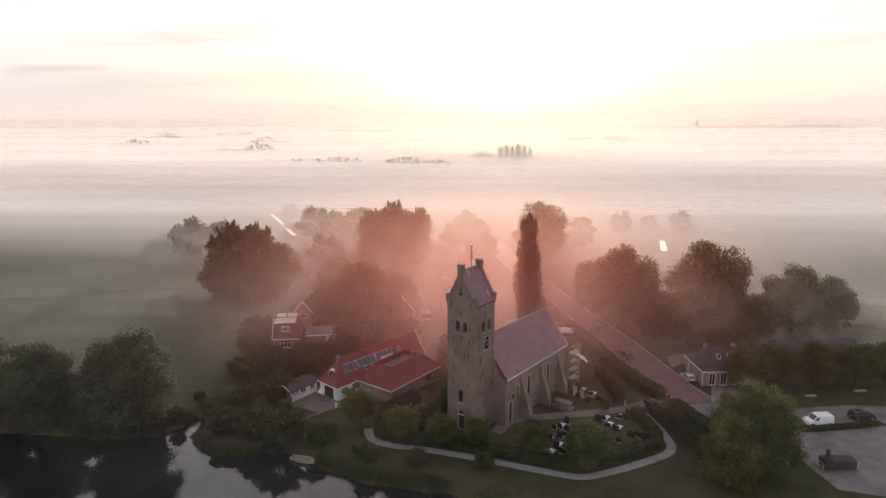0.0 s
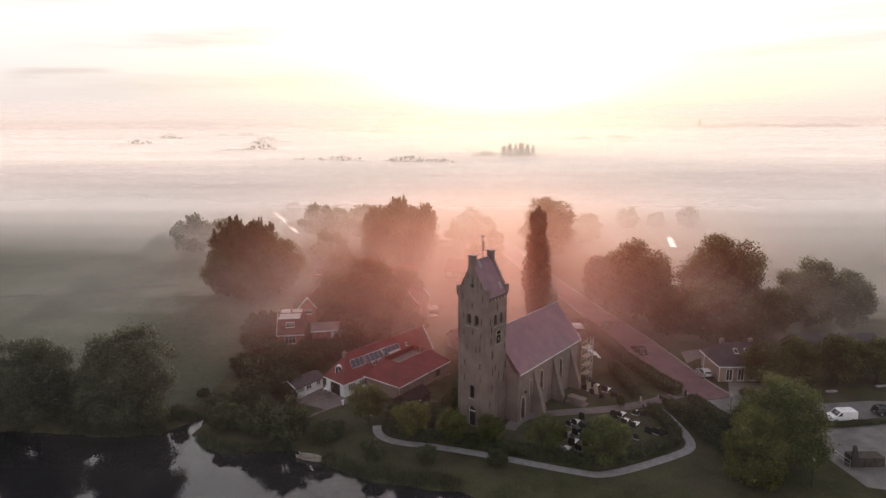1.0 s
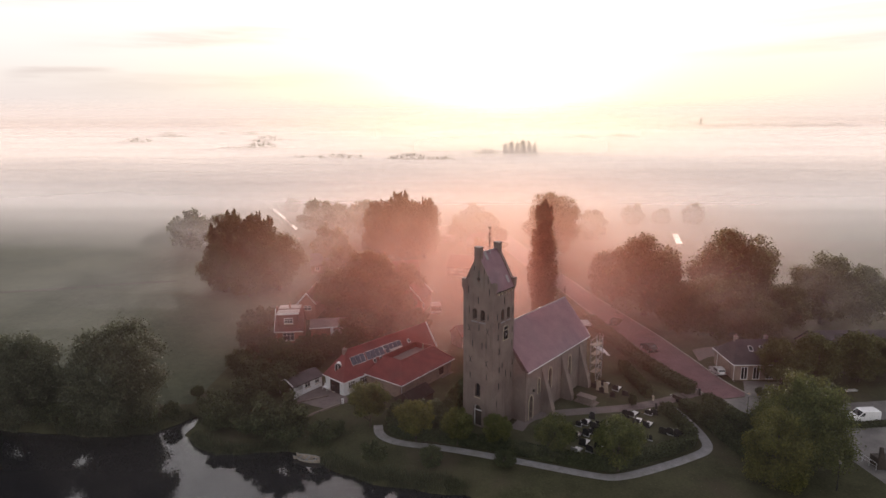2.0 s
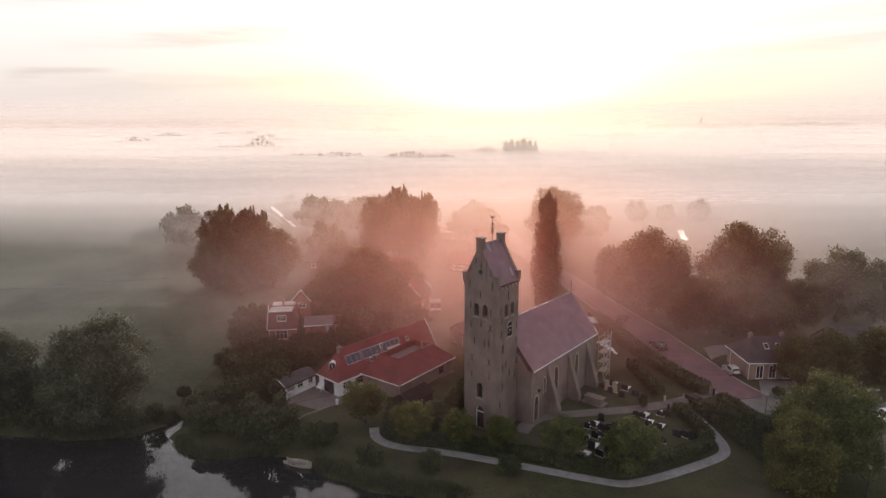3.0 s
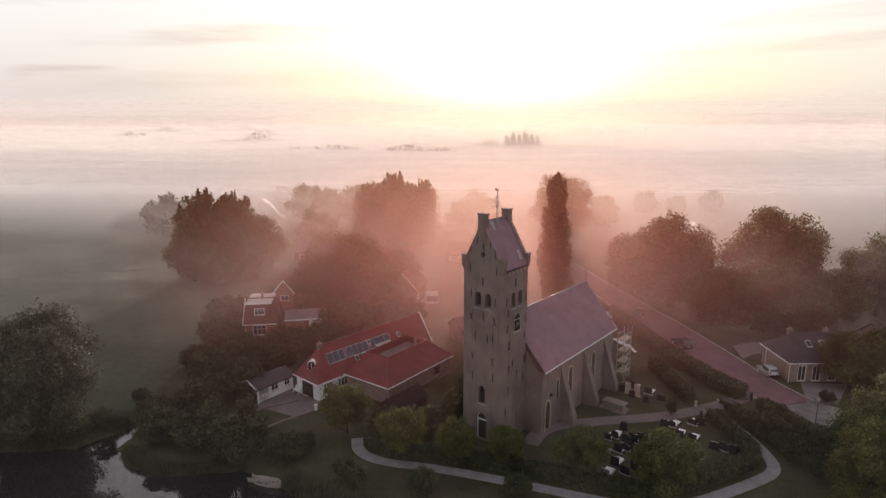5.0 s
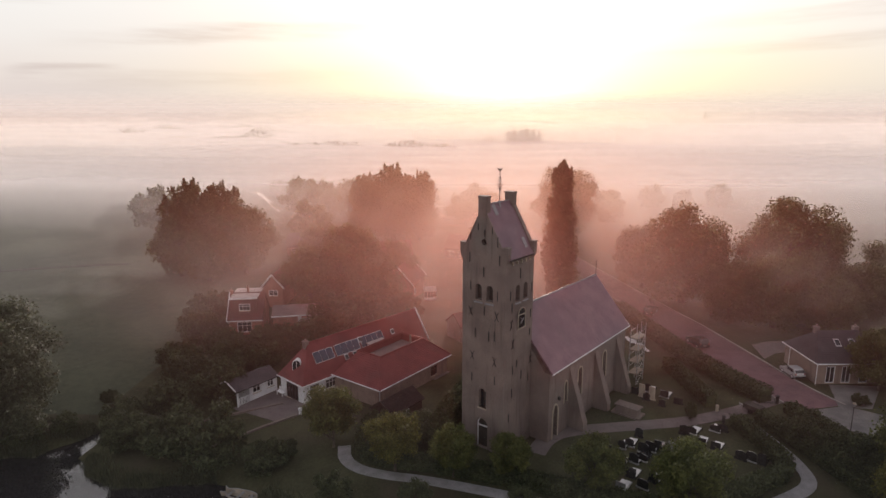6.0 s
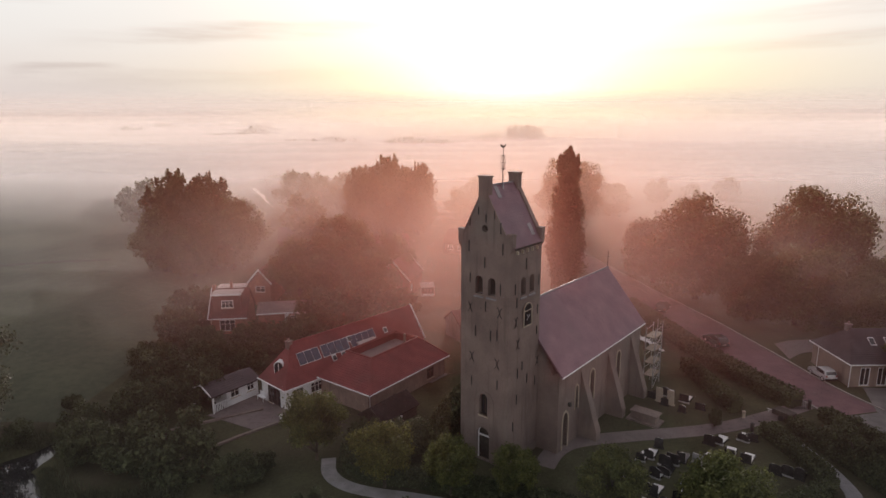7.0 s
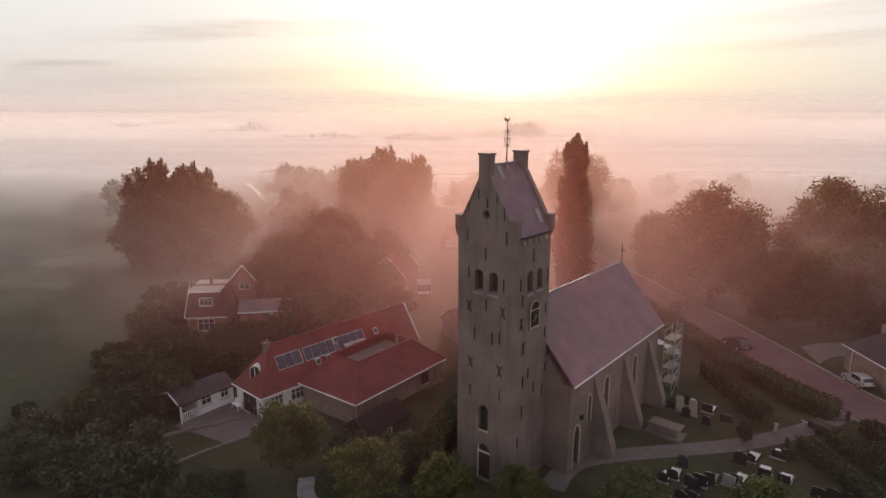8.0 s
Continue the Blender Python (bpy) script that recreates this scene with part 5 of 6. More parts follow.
# brick annex with a hipped red roof round a sunken flat top
annex = thing("annex", "brick farm annex with red hipped roof round a pale flat top", "house", frame_at((-12.3, 94.7, -0.4), 34.5))
AL, AW, AE, AT = 13.7, 8.0, 2.95, 4.95
wall(annex, "south_wall", AL, AE, BRICK_PALE, pose(0, 0.3, 0), [(10.2, 0.9, 1.3, 1.3, 1)], frame_mat=WOOD_DARK)
wall(annex, "west_wall", AW - 0.9, AE, BRICK_PALE, pose(0.3, AW, 0, 0, 0, -90))
wall(annex, "east_wall", AW - 0.9, AE, BRICK_PALE, pose(AL, 0.6, 0, 0, 0, 90))
fx0, fx1, fy0, fy1 = 3.9, 12.3, 3.4, 7.2
e0 = AE - 0.05
A, B, C, D = (-0.2, -0.2, e0), (AL + 0.3, -0.2, e0), (AL + 0.3, AW, e0), (-0.2, AW, e0)
a, b, c_, d_ = (fx0, fy0, AT), (fx1, fy0, AT), (fx1, fy1, AT), (fx0, fy1, AT)
tiled(annex, [A, B, b, a], TILE_RED, 0.32, label="red tiled hip slope")
tiled(annex, [D, A, a, d_], TILE_RED, 0.32)
tiled(annex, [B, C, c_, b], TILE_RED, 0.32)
roof_slope("roof", [C, D, d_, c_], 0.16, TILE_RED, annex)
part("flat_roof", box((fx0 - 0.1, fy0 + 0.02, AT - 1.15), (fx1 + 0.1, fy1 - 0.02, AT - 0.95)), ROOFING, annex, "pale sunken flat roof")
for lo, hi in (((fx0 - 0.12, fy0 - 0.1, AT - 1.2), (fx1 + 0.12, fy0 + 0.06, AT + 0.1)), ((fx0 - 0.12, fy1 - 0.06, AT - 1.2), (fx1 + 0.12, fy1 + 0.1, AT + 0.1)), ((fx0 - 0.12, fy0 + 0.065, AT - 1.2), (fx0 + 0.04, fy1 - 0.065, AT + 0.1)), ((fx1 - 0.04, fy0 + 0.065, AT - 1.2), (fx1 + 0.12, fy1 - 0.065, AT + 0.1))):
    part("parapet", box(lo, hi), TILE_RED, annex)
part("vent_pipe", rod((fx1 - 1.1, fy0 + 1.2, AT - 1.0), (fx1 - 1.1, fy0 + 1.2, AT + 0.55), 0.16, sides=8), BRICK_PALE, annex)
board(annex, (-0.25, -0.28, e0 - 0.02), (AL + 0.3, -0.28, e0 - 0.02), 0.09, 0.1, WHITE, "gutter", "white gutter")
board(annex, (-0.28, AW, e0 - 0.02), (-0.28, -0.2, e0 - 0.02), 0.09, 0.1, WHITE, "gutter")
board(annex, (AL + 0.36, -0.2, e0 - 0.02), (AL + 0.36, AW, e0 - 0.02), 0.09, 0.1, WHITE, "gutter")
for p, q in ((A, a), (B, b)):
    part("hip_tile", rod(Vector(p) + Vector((0, 0, 0.06)), Vector(q) + Vector((0, 0, 0.06)), 0.09, sides=6), TILE_RED, annex)
part("downpipe", rod((0.2, 0.2, 0), (0.2, 0.2, AE), 0.06, sides=6), STEEL, annex)
part("bay", box((10.6, -0.1, -0.3), (13.9, 0.28, 0.45)), CONCRETE, annex, "pale doorstep")

shed = thing("shed", "black timber shed with a gabled dark roof and small white window", "shed", frame_at((-13.0, 92.9, -0.4), 34.5))
SD, SH, SR, SL = 3.3, 1.75, 2.85, 5.2
wall(shed, "front_wall", SL, SH, WOOD_DARK, pose(0.0, -SD, 0), [(2.3, 0.75, 0.55, 0.85, 0)], thick=0.12)
for x0, turn_ in ((0.0, -90), (SL, 90)):
    wall(shed, "gable_wall", SD - 0.14, [(0, SH), (SD / 2 - 0.07, SR - 0.1), (SD - 0.14, SH)], WOOD_DARK, pose(x0, -0.02 if turn_ < 0 else -SD + 0.12, 0, 0, 0, turn_), thick=0.12)
    for k in range(11):
        y_ = -SD + 0.2 + k * 0.29
        top_ = SH + (SR - SH - 0.12) * (1 - abs(y_ + SD / 2 + 0.06) / (SD / 2))
        part("cladding_board", box((x0 - 0.03, y_, -0.3), (x0 - 0.004, y_ + 0.25, top_)) if turn_ < 0 else box((x0 + 0.004, y_, -0.3), (x0 + 0.03, y_ + 0.25, top_)), WOOD_DARK, shed)
tiled(shed, [(-0.3, -SD - 0.25, SH - 0.12), (SL + 0.2, -SD - 0.25, SH - 0.12), (SL + 0.2, -SD / 2, SR), (-0.3, -SD / 2, SR)], FELT, 0.3, label="dark gabled shed roof")
roof_slope("roof", [(SL + 0.2, 0.05, SH - 0.02), (-0.3, 0.05, SH - 0.02), (-0.3, -SD / 2, SR), (SL + 0.2, -SD / 2, SR)], 0.1, FELT, shed)
for y_ in (-SD - 0.25, 0.05):
    board(shed, (-0.36, y_, SH - 0.14), (-0.36, -SD / 2, SR), 0.06, 0.2, WOOD_DARK)

# low white side house with a porch
side = thing("side_house", "low white outbuilding with dark roof and open porch", "house", frame_at(tuple(Vector((-12.3, 94.7, -0.4)) - 7.4 * farm_u + 15.1 * farm_v), 34.5))
wall(side, "south_wall", 4.2, 2.0, WHITE, pose(0, 0, 0), [(0.5, 0.8, 1.2, 1.0, 1), (2.7, 0.8, 1.0, 1.0, 1)])
wall(side, "west_wall", 3.4, [(0, 1.9), (1.7, 2.7), (3.4, 1.9)], WHITE, pose(0, 3.4, 0, 0, 0, -90))
tiled(side, [(-2.0, -0.35, 1.95), (4.4, -0.35, 1.95), (4.4, 1.7, 2.85), (-2.0, 1.7, 2.85)], TILE_DARK, 0.3)
roof_slope("roof", [(4.4, 3.75, 1.95), (-2.0, 3.75, 1.95), (-2.0, 1.7, 2.85), (4.4, 1.7, 2.85)], 0.14, TILE_DARK, side)
for y in (-0.2, 3.6):
    part("porch_post", box((-1.9, y - 0.08, -0.4), (-1.74, y + 0.08, 1.98)), WHITE, side)
    board(side, (-2.05, y, 2.0), (-2.05, 1.7, 2.85), 0.08, 0.14, WHITE)
part("porch_fence", box((-1.9, -0.24, 0.9), (0.0, -0.16, 1.0)), WHITE, side)
for k in range(9):
    part("picket", box((-1.85 + k * 0.21, -0.23, 0.05), (-1.75 + k * 0.21, -0.17, 0.9)), WHITE, side)

bench = thing("bench", "white garden bench against the farmhouse wall", "bench", frame_at(tuple(fo - 0.75 * Vector((math.sin(radians(40)), math.cos(radians(40)), 0)) + Vector((0, 0, gz(fo.x, fo.y) + 0.06)) + 3.6 * Vector((-math.cos(radians(40)), math.sin(radians(40)), 0))), 40))
part("seat", box((0, 0, 0.42), (0.5, 1.3, 0.48)), WHITE, bench)
part("backrest", box((0.46, 0, 0.5), (0.52, 1.3, 0.95)), WHITE, bench)
for x in (0.03, 0.42):
    for y in (0.05, 1.17):
        part("leg", box((x, y, 0), (x + 0.07, y + 0.08, 0.42)), WHITE, bench)

# red house with a box dormer, half hidden by trees
rh = thing("red_house", "red tiled house with white flat-roofed box dormer among bushes", "house", pose(-40.6, 120.6, -0.4, 0, 0, 9.0) @ Matrix.Diagonal((0.88, 0.95, 0.97, 1)))
wall(rh, "front_wall", 6.0, 2.6, BRICK_RED, pose(0, 0, 0), [(1.5, 0.3, 2.6, 1.8, 2)])
wall(rh, "side_wall", 7.0, [(0, 2.6), (3.5, 6.2), (7.0, 2.6)], WHITE, pose(0, 7.0, 0, 0, 0, -90))
wall(rh, "side_wall", 7.0, [(0, 2.6), (3.5, 6.2), (7.0, 2.6)], BRICK_RED, pose(6.0, 0, 0, 0, 0, 90))
tiled(rh, [(-0.2, -0.4, 2.4), (6.2, -0.4, 2.4), (6.2, 3.5, 6.3), (-0.2, 3.5, 6.3)], TILE_DULL, 0.3)
roof_slope("roof", [(6.2, 7.4, 2.4), (-0.2, 7.4, 2.4), (-0.2, 3.5, 6.3), (6.2, 3.5, 6.3)], 0.16, TILE_DULL, rh)
bx = part("box_dormer", box((0.5, 0.55, 2.9), (5.1, 6.6, 6.0)), TILE_DULL, rh, "red tile-hung box dormer with pale flat roof")
part("flat_roof", box((0.3, 0.35, 6.0), (5.3, 6.8, 6.16)), MEMBRANE, bx, "pale flat roof")
part("fascia", box((0.28, 0.28, 5.9), (5.32, 0.35, 6.18)), WHITE, bx)
for k in range(8):
    part("tile_course", box((0.5, 0.5, 2.95 + k * 0.36), (5.1, 0.548, 3.22 + k * 0.36)), TILE_DULL, bx)
window_part(bx, pose(0, 0.4, 0), 1.9, 3.9, 2.0, 1.2, bars=2, label="white-framed dormer window")
chimney(bx, 2.9, 4.2, 6.16, 7.0, 0.35, BRICK_RED)
chimney(rh, 0.1, 3.5, 5.6, 6.6, 0.5)
board(rh, (-0.3, -0.4, 2.45), (-0.3, 3.5, 6.35), 0.1, 0.25, WHITE)
board(rh, (-0.25, -0.48, 2.4), (6.2, -0.48, 2.4), 0.12, 0.14, WHITE, "gutter")
ext = thing("extension", "low white-walled extension with dull red roof beside the red house", "house", pose(-34.0, 122.6, -0.1, 0, 0, 12.0))
wall(ext, "front_wall", 6.8, 2.3, BRICK_RED, pose(0, 0, 0), [(4.6, 0.7, 1.1, 1.0, 1)])
for lo, hi in (((4.0, -0.03, 0.0), (4.58, -0.003, 2.15)), ((5.72, -0.03, 0.0), (6.8, -0.003, 2.15))):
    part("white_panel", box(lo, hi), WHITE, ext, "white-painted wall panel")
wall(ext, "side_wall", 4.6, 2.3, WHITE, pose(6.8, 0, 0, 0, 0, 90))
tiled(ext, [(-0.2, -0.3, 2.2), (7.1, -0.3, 2.2), (6.6, 2.6, 3.3), (-0.2, 2.6, 3.3)], ROOFING, 0.3)
roof_slope("roof", [(7.1, 5.0, 2.4), (-0.2, 5.0, 2.4), (-0.2, 2.6, 3.3), (6.6, 2.6, 3.3)], 0.14, ROOFING, ext)
board(ext, (-0.2, -0.38, 2.2), (7.1, -0.38, 2.2), 0.12, 0.16, WHITE, "gutter")


def gable_house(label, x, y, turn, length, width, eave, ridge, roof_mat, wall_mat, windows=(), gable_windows=(), verge=True, name="village_house"):
    h = thing(name, label, "house", pose(x, y, gz(x, y), 0, 0, turn))
    wall(h, "front_wall", length, eave, wall_mat, pose(0, 0, 0), windows)
    wall(h, "back_wall", length, eave, wall_mat, pose(length, width, 0, 0, 0, 180))
    top = [(0, eave), ((width - 0.5) / 2, ridge - 0.2), (width - 0.5, eave)]
    wall(h, "gable_wall", width - 0.5, top, wall_mat, pose(0, width - 0.25, 0, 0, 0, -90), gable_windows)
    wall(h, "gable_wall", width - 0.5, top, wall_mat, pose(length, 0.25, 0, 0, 0, 90))
    tiled(h, [(-0.2, -0.3, eave - 0.15), (length + 0.2, -0.3, eave - 0.15), (length + 0.2, width / 2, ridge), (-0.2, width / 2, ridge)], roof_mat, 0.32)
    tiled(h, [(length + 0.2, width + 0.3, eave - 0.15), (-0.2, width + 0.3, eave - 0.15), (-0.2, width / 2, ridge), (length + 0.2, width / 2, ridge)], roof_mat, 0.32)
    if verge:
        for xx in (-0.26, length + 0.26):
            board(h, (xx, -0.3, eave - 0.1), (xx, width / 2, ridge + 0.06), 0.1, 0.24, WHITE)
            board(h, (xx, width + 0.3, eave - 0.1), (xx, width / 2, ridge + 0.06), 0.1, 0.24, WHITE)
    return h


gable_house("pointed red house with white verge boards behind trees", -36.2, 135.6, 90, 9.0, 3.8, 3.8, 6.2, TILE_DULL, BRICK_RED, (), [(0.9, 2.2, 1.7, 1.1, 1)])
bh = gable_house("brick house with white verge and glazed lean-to", -12.6, 140.5, 78, 8.0, 6.0, 3.2, 6.6, TILE_DULL, BRICK_RED, [(1.0, 0.9, 1.2, 1.2, 1)], [(2.0, 0.9, 1.4, 1.2, 1)])
cons = thing("conservatory", "small white-framed glazed lean-to", "conservatory", pose(-10.4, 141.2, -0.5, 0, 0, 10) @ Matrix.Diagonal((0.75, 1.0, 0.8, 1)))
for k in range(5):
    part("mullion", box((k * 0.75, 0, 0), (k * 0.75 + 0.08, 0.08, 2.1)), WHITE, cons)
    if k < 4:
        part("pane", box((k * 0.75 + 0.09, 0.03, 0.6), (k * 0.75 + 0.74, 0.05, 2.0)), GLASS, cons)
        part("base_panel", box((k * 0.75 + 0.09, 0.02, 0.0), (k * 0.75 + 0.74, 0.06, 0.58)), WHITE, cons)
part("roof", poly([(-0.1, -0.1, 2.1), (3.2, -0.1, 2.1), (3.2, 2.0, 2.6), (-0.1, 2.0, 2.6)], (0, 0, 0.06)), MEMBRANE, cons)
for x, y, turn, ln, wd, rf in ((-3.0, 118.5, 35, 6.5, 4.0, TILE_DULL), (-24.0, 168.0, 15, 9, 7, TILE_DULL), (-8.0, 178.0, -20, 10, 7, TILE_DULL), (6.0, 188.0, 80, 9, 7, TILE_DARK), (-48.0, 178.0, 10, 10, 7, TILE_DARK), (-20.0, 226.0, 0, 16, 9, MEMBRANE), (1.0, 212.0, 30, 10, 7, TILE_DULL),
                               (62.0, 112.5, 4, 16, 7, TILE_DARK)):
    gable_house("village house in the haze, partly hidden by trees", x, y, turn, ln, wd, 2.6, 5.4 if wd > 5 else 4.2, rf, BRICK_OLD, [(1.2, 0.8, 1.3, 1.2, 1), (3.6, 0.8, 1.3, 1.2, 1)], verge=False)

# brick house on the street
sh = thing("street_house", "brick house with dark hipped roof and white-framed windows", "house", pose(44.0, 105.2, -0.5, 0, 0, 3.0))
HL, HW, HE, HR = 8.4, 7.6, 2.95, 6.1
wall(sh, "front_wall", HL, HE, BRICK_PALE, pose(0, 0, 0), [(1.2, 0.15, 1.2, 2.3, 1), (3.3, 0.15, 1.2, 2.3, 1), (5.6, 0.15, 1.2, 2.3, 1)], cross=False)
wall(sh, "side_wall", HW - 0.5, HE, BRICK_PALE, pose(0, HW - 0.25, 0, 0, 0, -90))
wall(sh, "side_wall", HW - 0.5, HE, BRICK_PALE, pose(HL, 0.25, 0, 0, 0, 90))
wall(sh, "back_wall", HL, HE, BRICK_PALE, pose(HL, HW, 0, 0, 0, 180))
o2, hz = 0.3, HE - 0.05
r0, r1 = (1.9, HW / 2, HR), (HL - 1.0, HW / 2, HR)
tiled(sh, [(-o2, -o2, hz), (HL + o2, -o2, hz), r1, r0], TILE_DARK, 0.3)
tiled(sh, [(HL + o2, HW + o2, hz), (-o2, HW + o2, hz), r0, r1], TILE_DARK, 0.3)
roof_slope("hip", [(-o2, HW + o2, hz), (-o2, -o2, hz), r0], 0.15, TILE_DARK, sh)
roof_slope("hip", [(HL + o2, -o2, hz), (HL + o2, HW + o2, hz), r1], 0.15, TILE_DARK, sh)
board(sh, (-o2, -o2 - 0.05, hz), (HL + o2, -o2 - 0.05, hz), 0.1, 0.12, WHITE, "gutter", "white gutter")
board(sh, (-o2 - 0.05, HW + o2, hz), (-o2 - 0.05, -o2, hz), 0.1, 0.12, WHITE, "gutter")
part("downpipe", rod((-0.08, -0.08, 0), (-0.08, -0.08, HE), 0.05, sides=6), WHITE, sh)
part("downpipe", rod((-0.08, HW - 1.3, 0), (-0.08, HW - 1.3, HE), 0.05, sides=6), WHITE, sh)
chimney(sh, 1.9, HW / 2 + 0.4, HR - 1.0, HR + 0.35, 0.6, BRICK_OLD)
chimney(sh, HL - 1.2, HW / 2 + 0.4, HR - 0.8, HR + 0.35, 0.6, BRICK_OLD)
for x, f in ((3.3, 0.5), (5.3, 0.5)):
    pts = [Vector((x + dx, -o2 + (HW / 2 + o2) * ff, hz + (HR - hz) * ff + 0.1)) for dx, ff in ((0, f), (0.75, f), (0.75, f + 0.22), (0, f + 0.22))]
    sk = part("skylight", poly(pts, (0, 0, -0.1)), STEEL, sh, "pale roof window")
    part("pane", poly([q + Vector((0, 0, 0.01)) for q in (pts[0].lerp(pts[2], 0.12), pts[1].lerp(pts[3], 0.12), pts[2].lerp(pts[0], 0.12), pts[3].lerp(pts[1], 0.12))], (0, 0, 0.01)), GLASS, sk)


# ---- cars ----
def car(label, x, y, turn, paint, length=3.9, width=1.65, height=1.45, van=False, z=None):
    """A small car or van; it points along +x of its own frame."""
    c = thing("van" if van else "car", label, "van" if van else "car", pose(x, y, (gz(x, y) + 0.06) if z is None else z, 0, 0, turn))
    L, H, hw = length, height, width / 2
    if van:
        prof = [(0.02, 0.32), (0.0, 0.75), (0.05, H - 0.12), (0.18, H), (L * 0.56, H), (L * 0.64, H - 0.06), (L * 0.80, H * 0.60), (L * 0.96, H * 0.52), (L, H * 0.42), (L - 0.02, 0.3)]
        glass = [(L * 0.60, H - 0.16), (L * 0.645, H - 0.13), (L * 0.79, H * 0.62), (L * 0.60, H * 0.62)]
        panes = [glass]
        wind = ((L * 0.655, H - 0.1), (L * 0.795, H * 0.62))
        rear = ((0.035, H * 0.62), (0.052, H - 0.2))
    else:
        prof = [(0.05, 0.3), (0.0, 0.6), (0.06, 0.88), (0.3, H - 0.1), (0.55, H), (L * 0.5, H), (L * 0.72, H * 0.66), (L * 0.95, H * 0.56), (L, H * 0.4), (L - 0.04, 0.28)]
        panes = [[(0.42, 0.92), (0.58, H - 0.1), (L * 0.34, H - 0.08), (L * 0.34, 0.92)], [(L * 0.36, 0.92), (L * 0.36, H - 0.08), (L * 0.5, H - 0.08), (L * 0.68, 0.94)]]
        wind = ((L * 0.515, H - 0.05), (L * 0.705, H * 0.69))
        rear = ((0.10, 0.93), (0.29, H - 0.13))
    bm = bmesh.new()
    mid = []
    for s, k in ((-hw, 0.0), (-hw + 0.1, 0.07), (hw - 0.1, 0.07), (hw, 0.0)):
        mid.append([bm.verts.new((px_, s * (1.0 if pz < 0.95 or van else 0.86), pz + (k if pz > H - 0.2 else 0) * 0.5)) for px_, pz in prof])
    for r1_, r2_ in zip(mid, mid[1:]):
        for i in range(len(prof)):
            bm.faces.new((r1_[i], r1_[(i + 1) % len(prof)], r2_[(i + 1) % len(prof)], r2_[i]))
    bm.faces.new(mid[0][::-1])
    bm.faces.new(mid[-1])
    body = part("body", bm, paint, c)
    side_k = 1.0 if van else 0.93
    for s in (1, -1):
        for pn in panes:
            part("side_window", poly([(a_, s * (hw * side_k + 0.012), b_) for a_, b_ in pn], (0, -s * 0.02, 0)), GLASS, body)
    for (ax_, az_), (bx_, bz_), nm in ((*wind, "windscreen"), (*rear, "rear_window")):
        dx = 0.03 if nm == "windscreen" else -0.03
        k1 = 0.8
        part(nm, poly([(ax_ + dx, -hw * k1, az_ + 0.02), (ax_ + dx, hw * k1, az_ + 0.02), (bx_ + dx, hw * k1, bz_ + 0.02), (bx_ + dx, -hw * k1, bz_ + 0.02)], (dx * 0.4, 0, 0.01)), GLASS, body)
    for s in (1, -1):
        part("headlight", box((L - 0.06, s * hw * 0.72 - 0.16, H * 0.40), (L + 0.01, s * hw * 0.72 + 0.16, H * 0.40 + 0.14)), STONE_PALE, body)
        part("tail_light", box((-0.015, s * hw * 0.82 - 0.1, 0.7), (0.05, s * hw * 0.82 + 0.1, 0.95)), TILE_RED, body)
    part("bumper", box((-0.06, -hw * 0.95, 0.3), (0.03, hw * 0.95, 0.5)), RUBBER, body)
    part("number_plate", box((-0.075, -0.25, 0.52), (-0.05, 0.25, 0.63)), STONE_PALE, body)
    for wx in (L * 0.17, L * 0.81):
        for s in (1, -1):
            wh = part("wheel", rod((wx, s * (hw - 0.2), 0.31), (wx, s * (hw + 0.01), 0.31), 0.31, sides=14), RUBBER, c)
            part("rim", rod((wx, s * (hw + 0.005), 0.31), (wx, s * (hw + 0.03), 0.31), 0.19, sides=10), STEEL, wh)
    return c


car("silver hatchback parked against the brick house wall", 42.5, 106.2, 96, SILVER, 3.4, 1.55, 1.42)
car("white delivery van parked on the side street", 54.6, 90.9, 8, CARWHITE, 4.2, 1.7, 1.78, True).matrix_basis = pose(59.2, 91.2, gz(57, 91) + 0.07, 0, 0, 186)
car("dark car parked on the side street", 63.6, 93.2, 5, CARDARK, 3.8, 1.65, 1.4)
car("dark car standing on the village street", 29.6, 132.5, 60, CARDARK, 4.2, 1.7, 1.45)
car("dark car parked at the street's verge", 33.9, 117.0, 102, CARDARK, 3.9, 1.7, 1.45)
trailer = thing("trailer", "small dark box trailer standing in the churchyard entrance", "trailer", pose(32.3, 95.0, gz(32.3, 95.0) + 0.05, 0, 0, 122))
part("box", box((0, -0.6, 0.35), (2.0, 0.6, 0.95), bevel=0.03), WOOD_DARK, trailer)
part("drawbar", rod((2.0, 0, 0.45), (2.9, 0, 0.4), 0.04, sides=6), STEEL, trailer)
for s_ in (1, -1):
    part("wheel", rod((0.9, s_ * 0.62, 0.28), (0.9, s_ * 0.78, 0.28), 0.28, sides=12), RUBBER, trailer)
part("prop", rod((2.7, 0, 0.0), (2.7, 0, 0.42), 0.03, sides=6), STEEL, trailer)

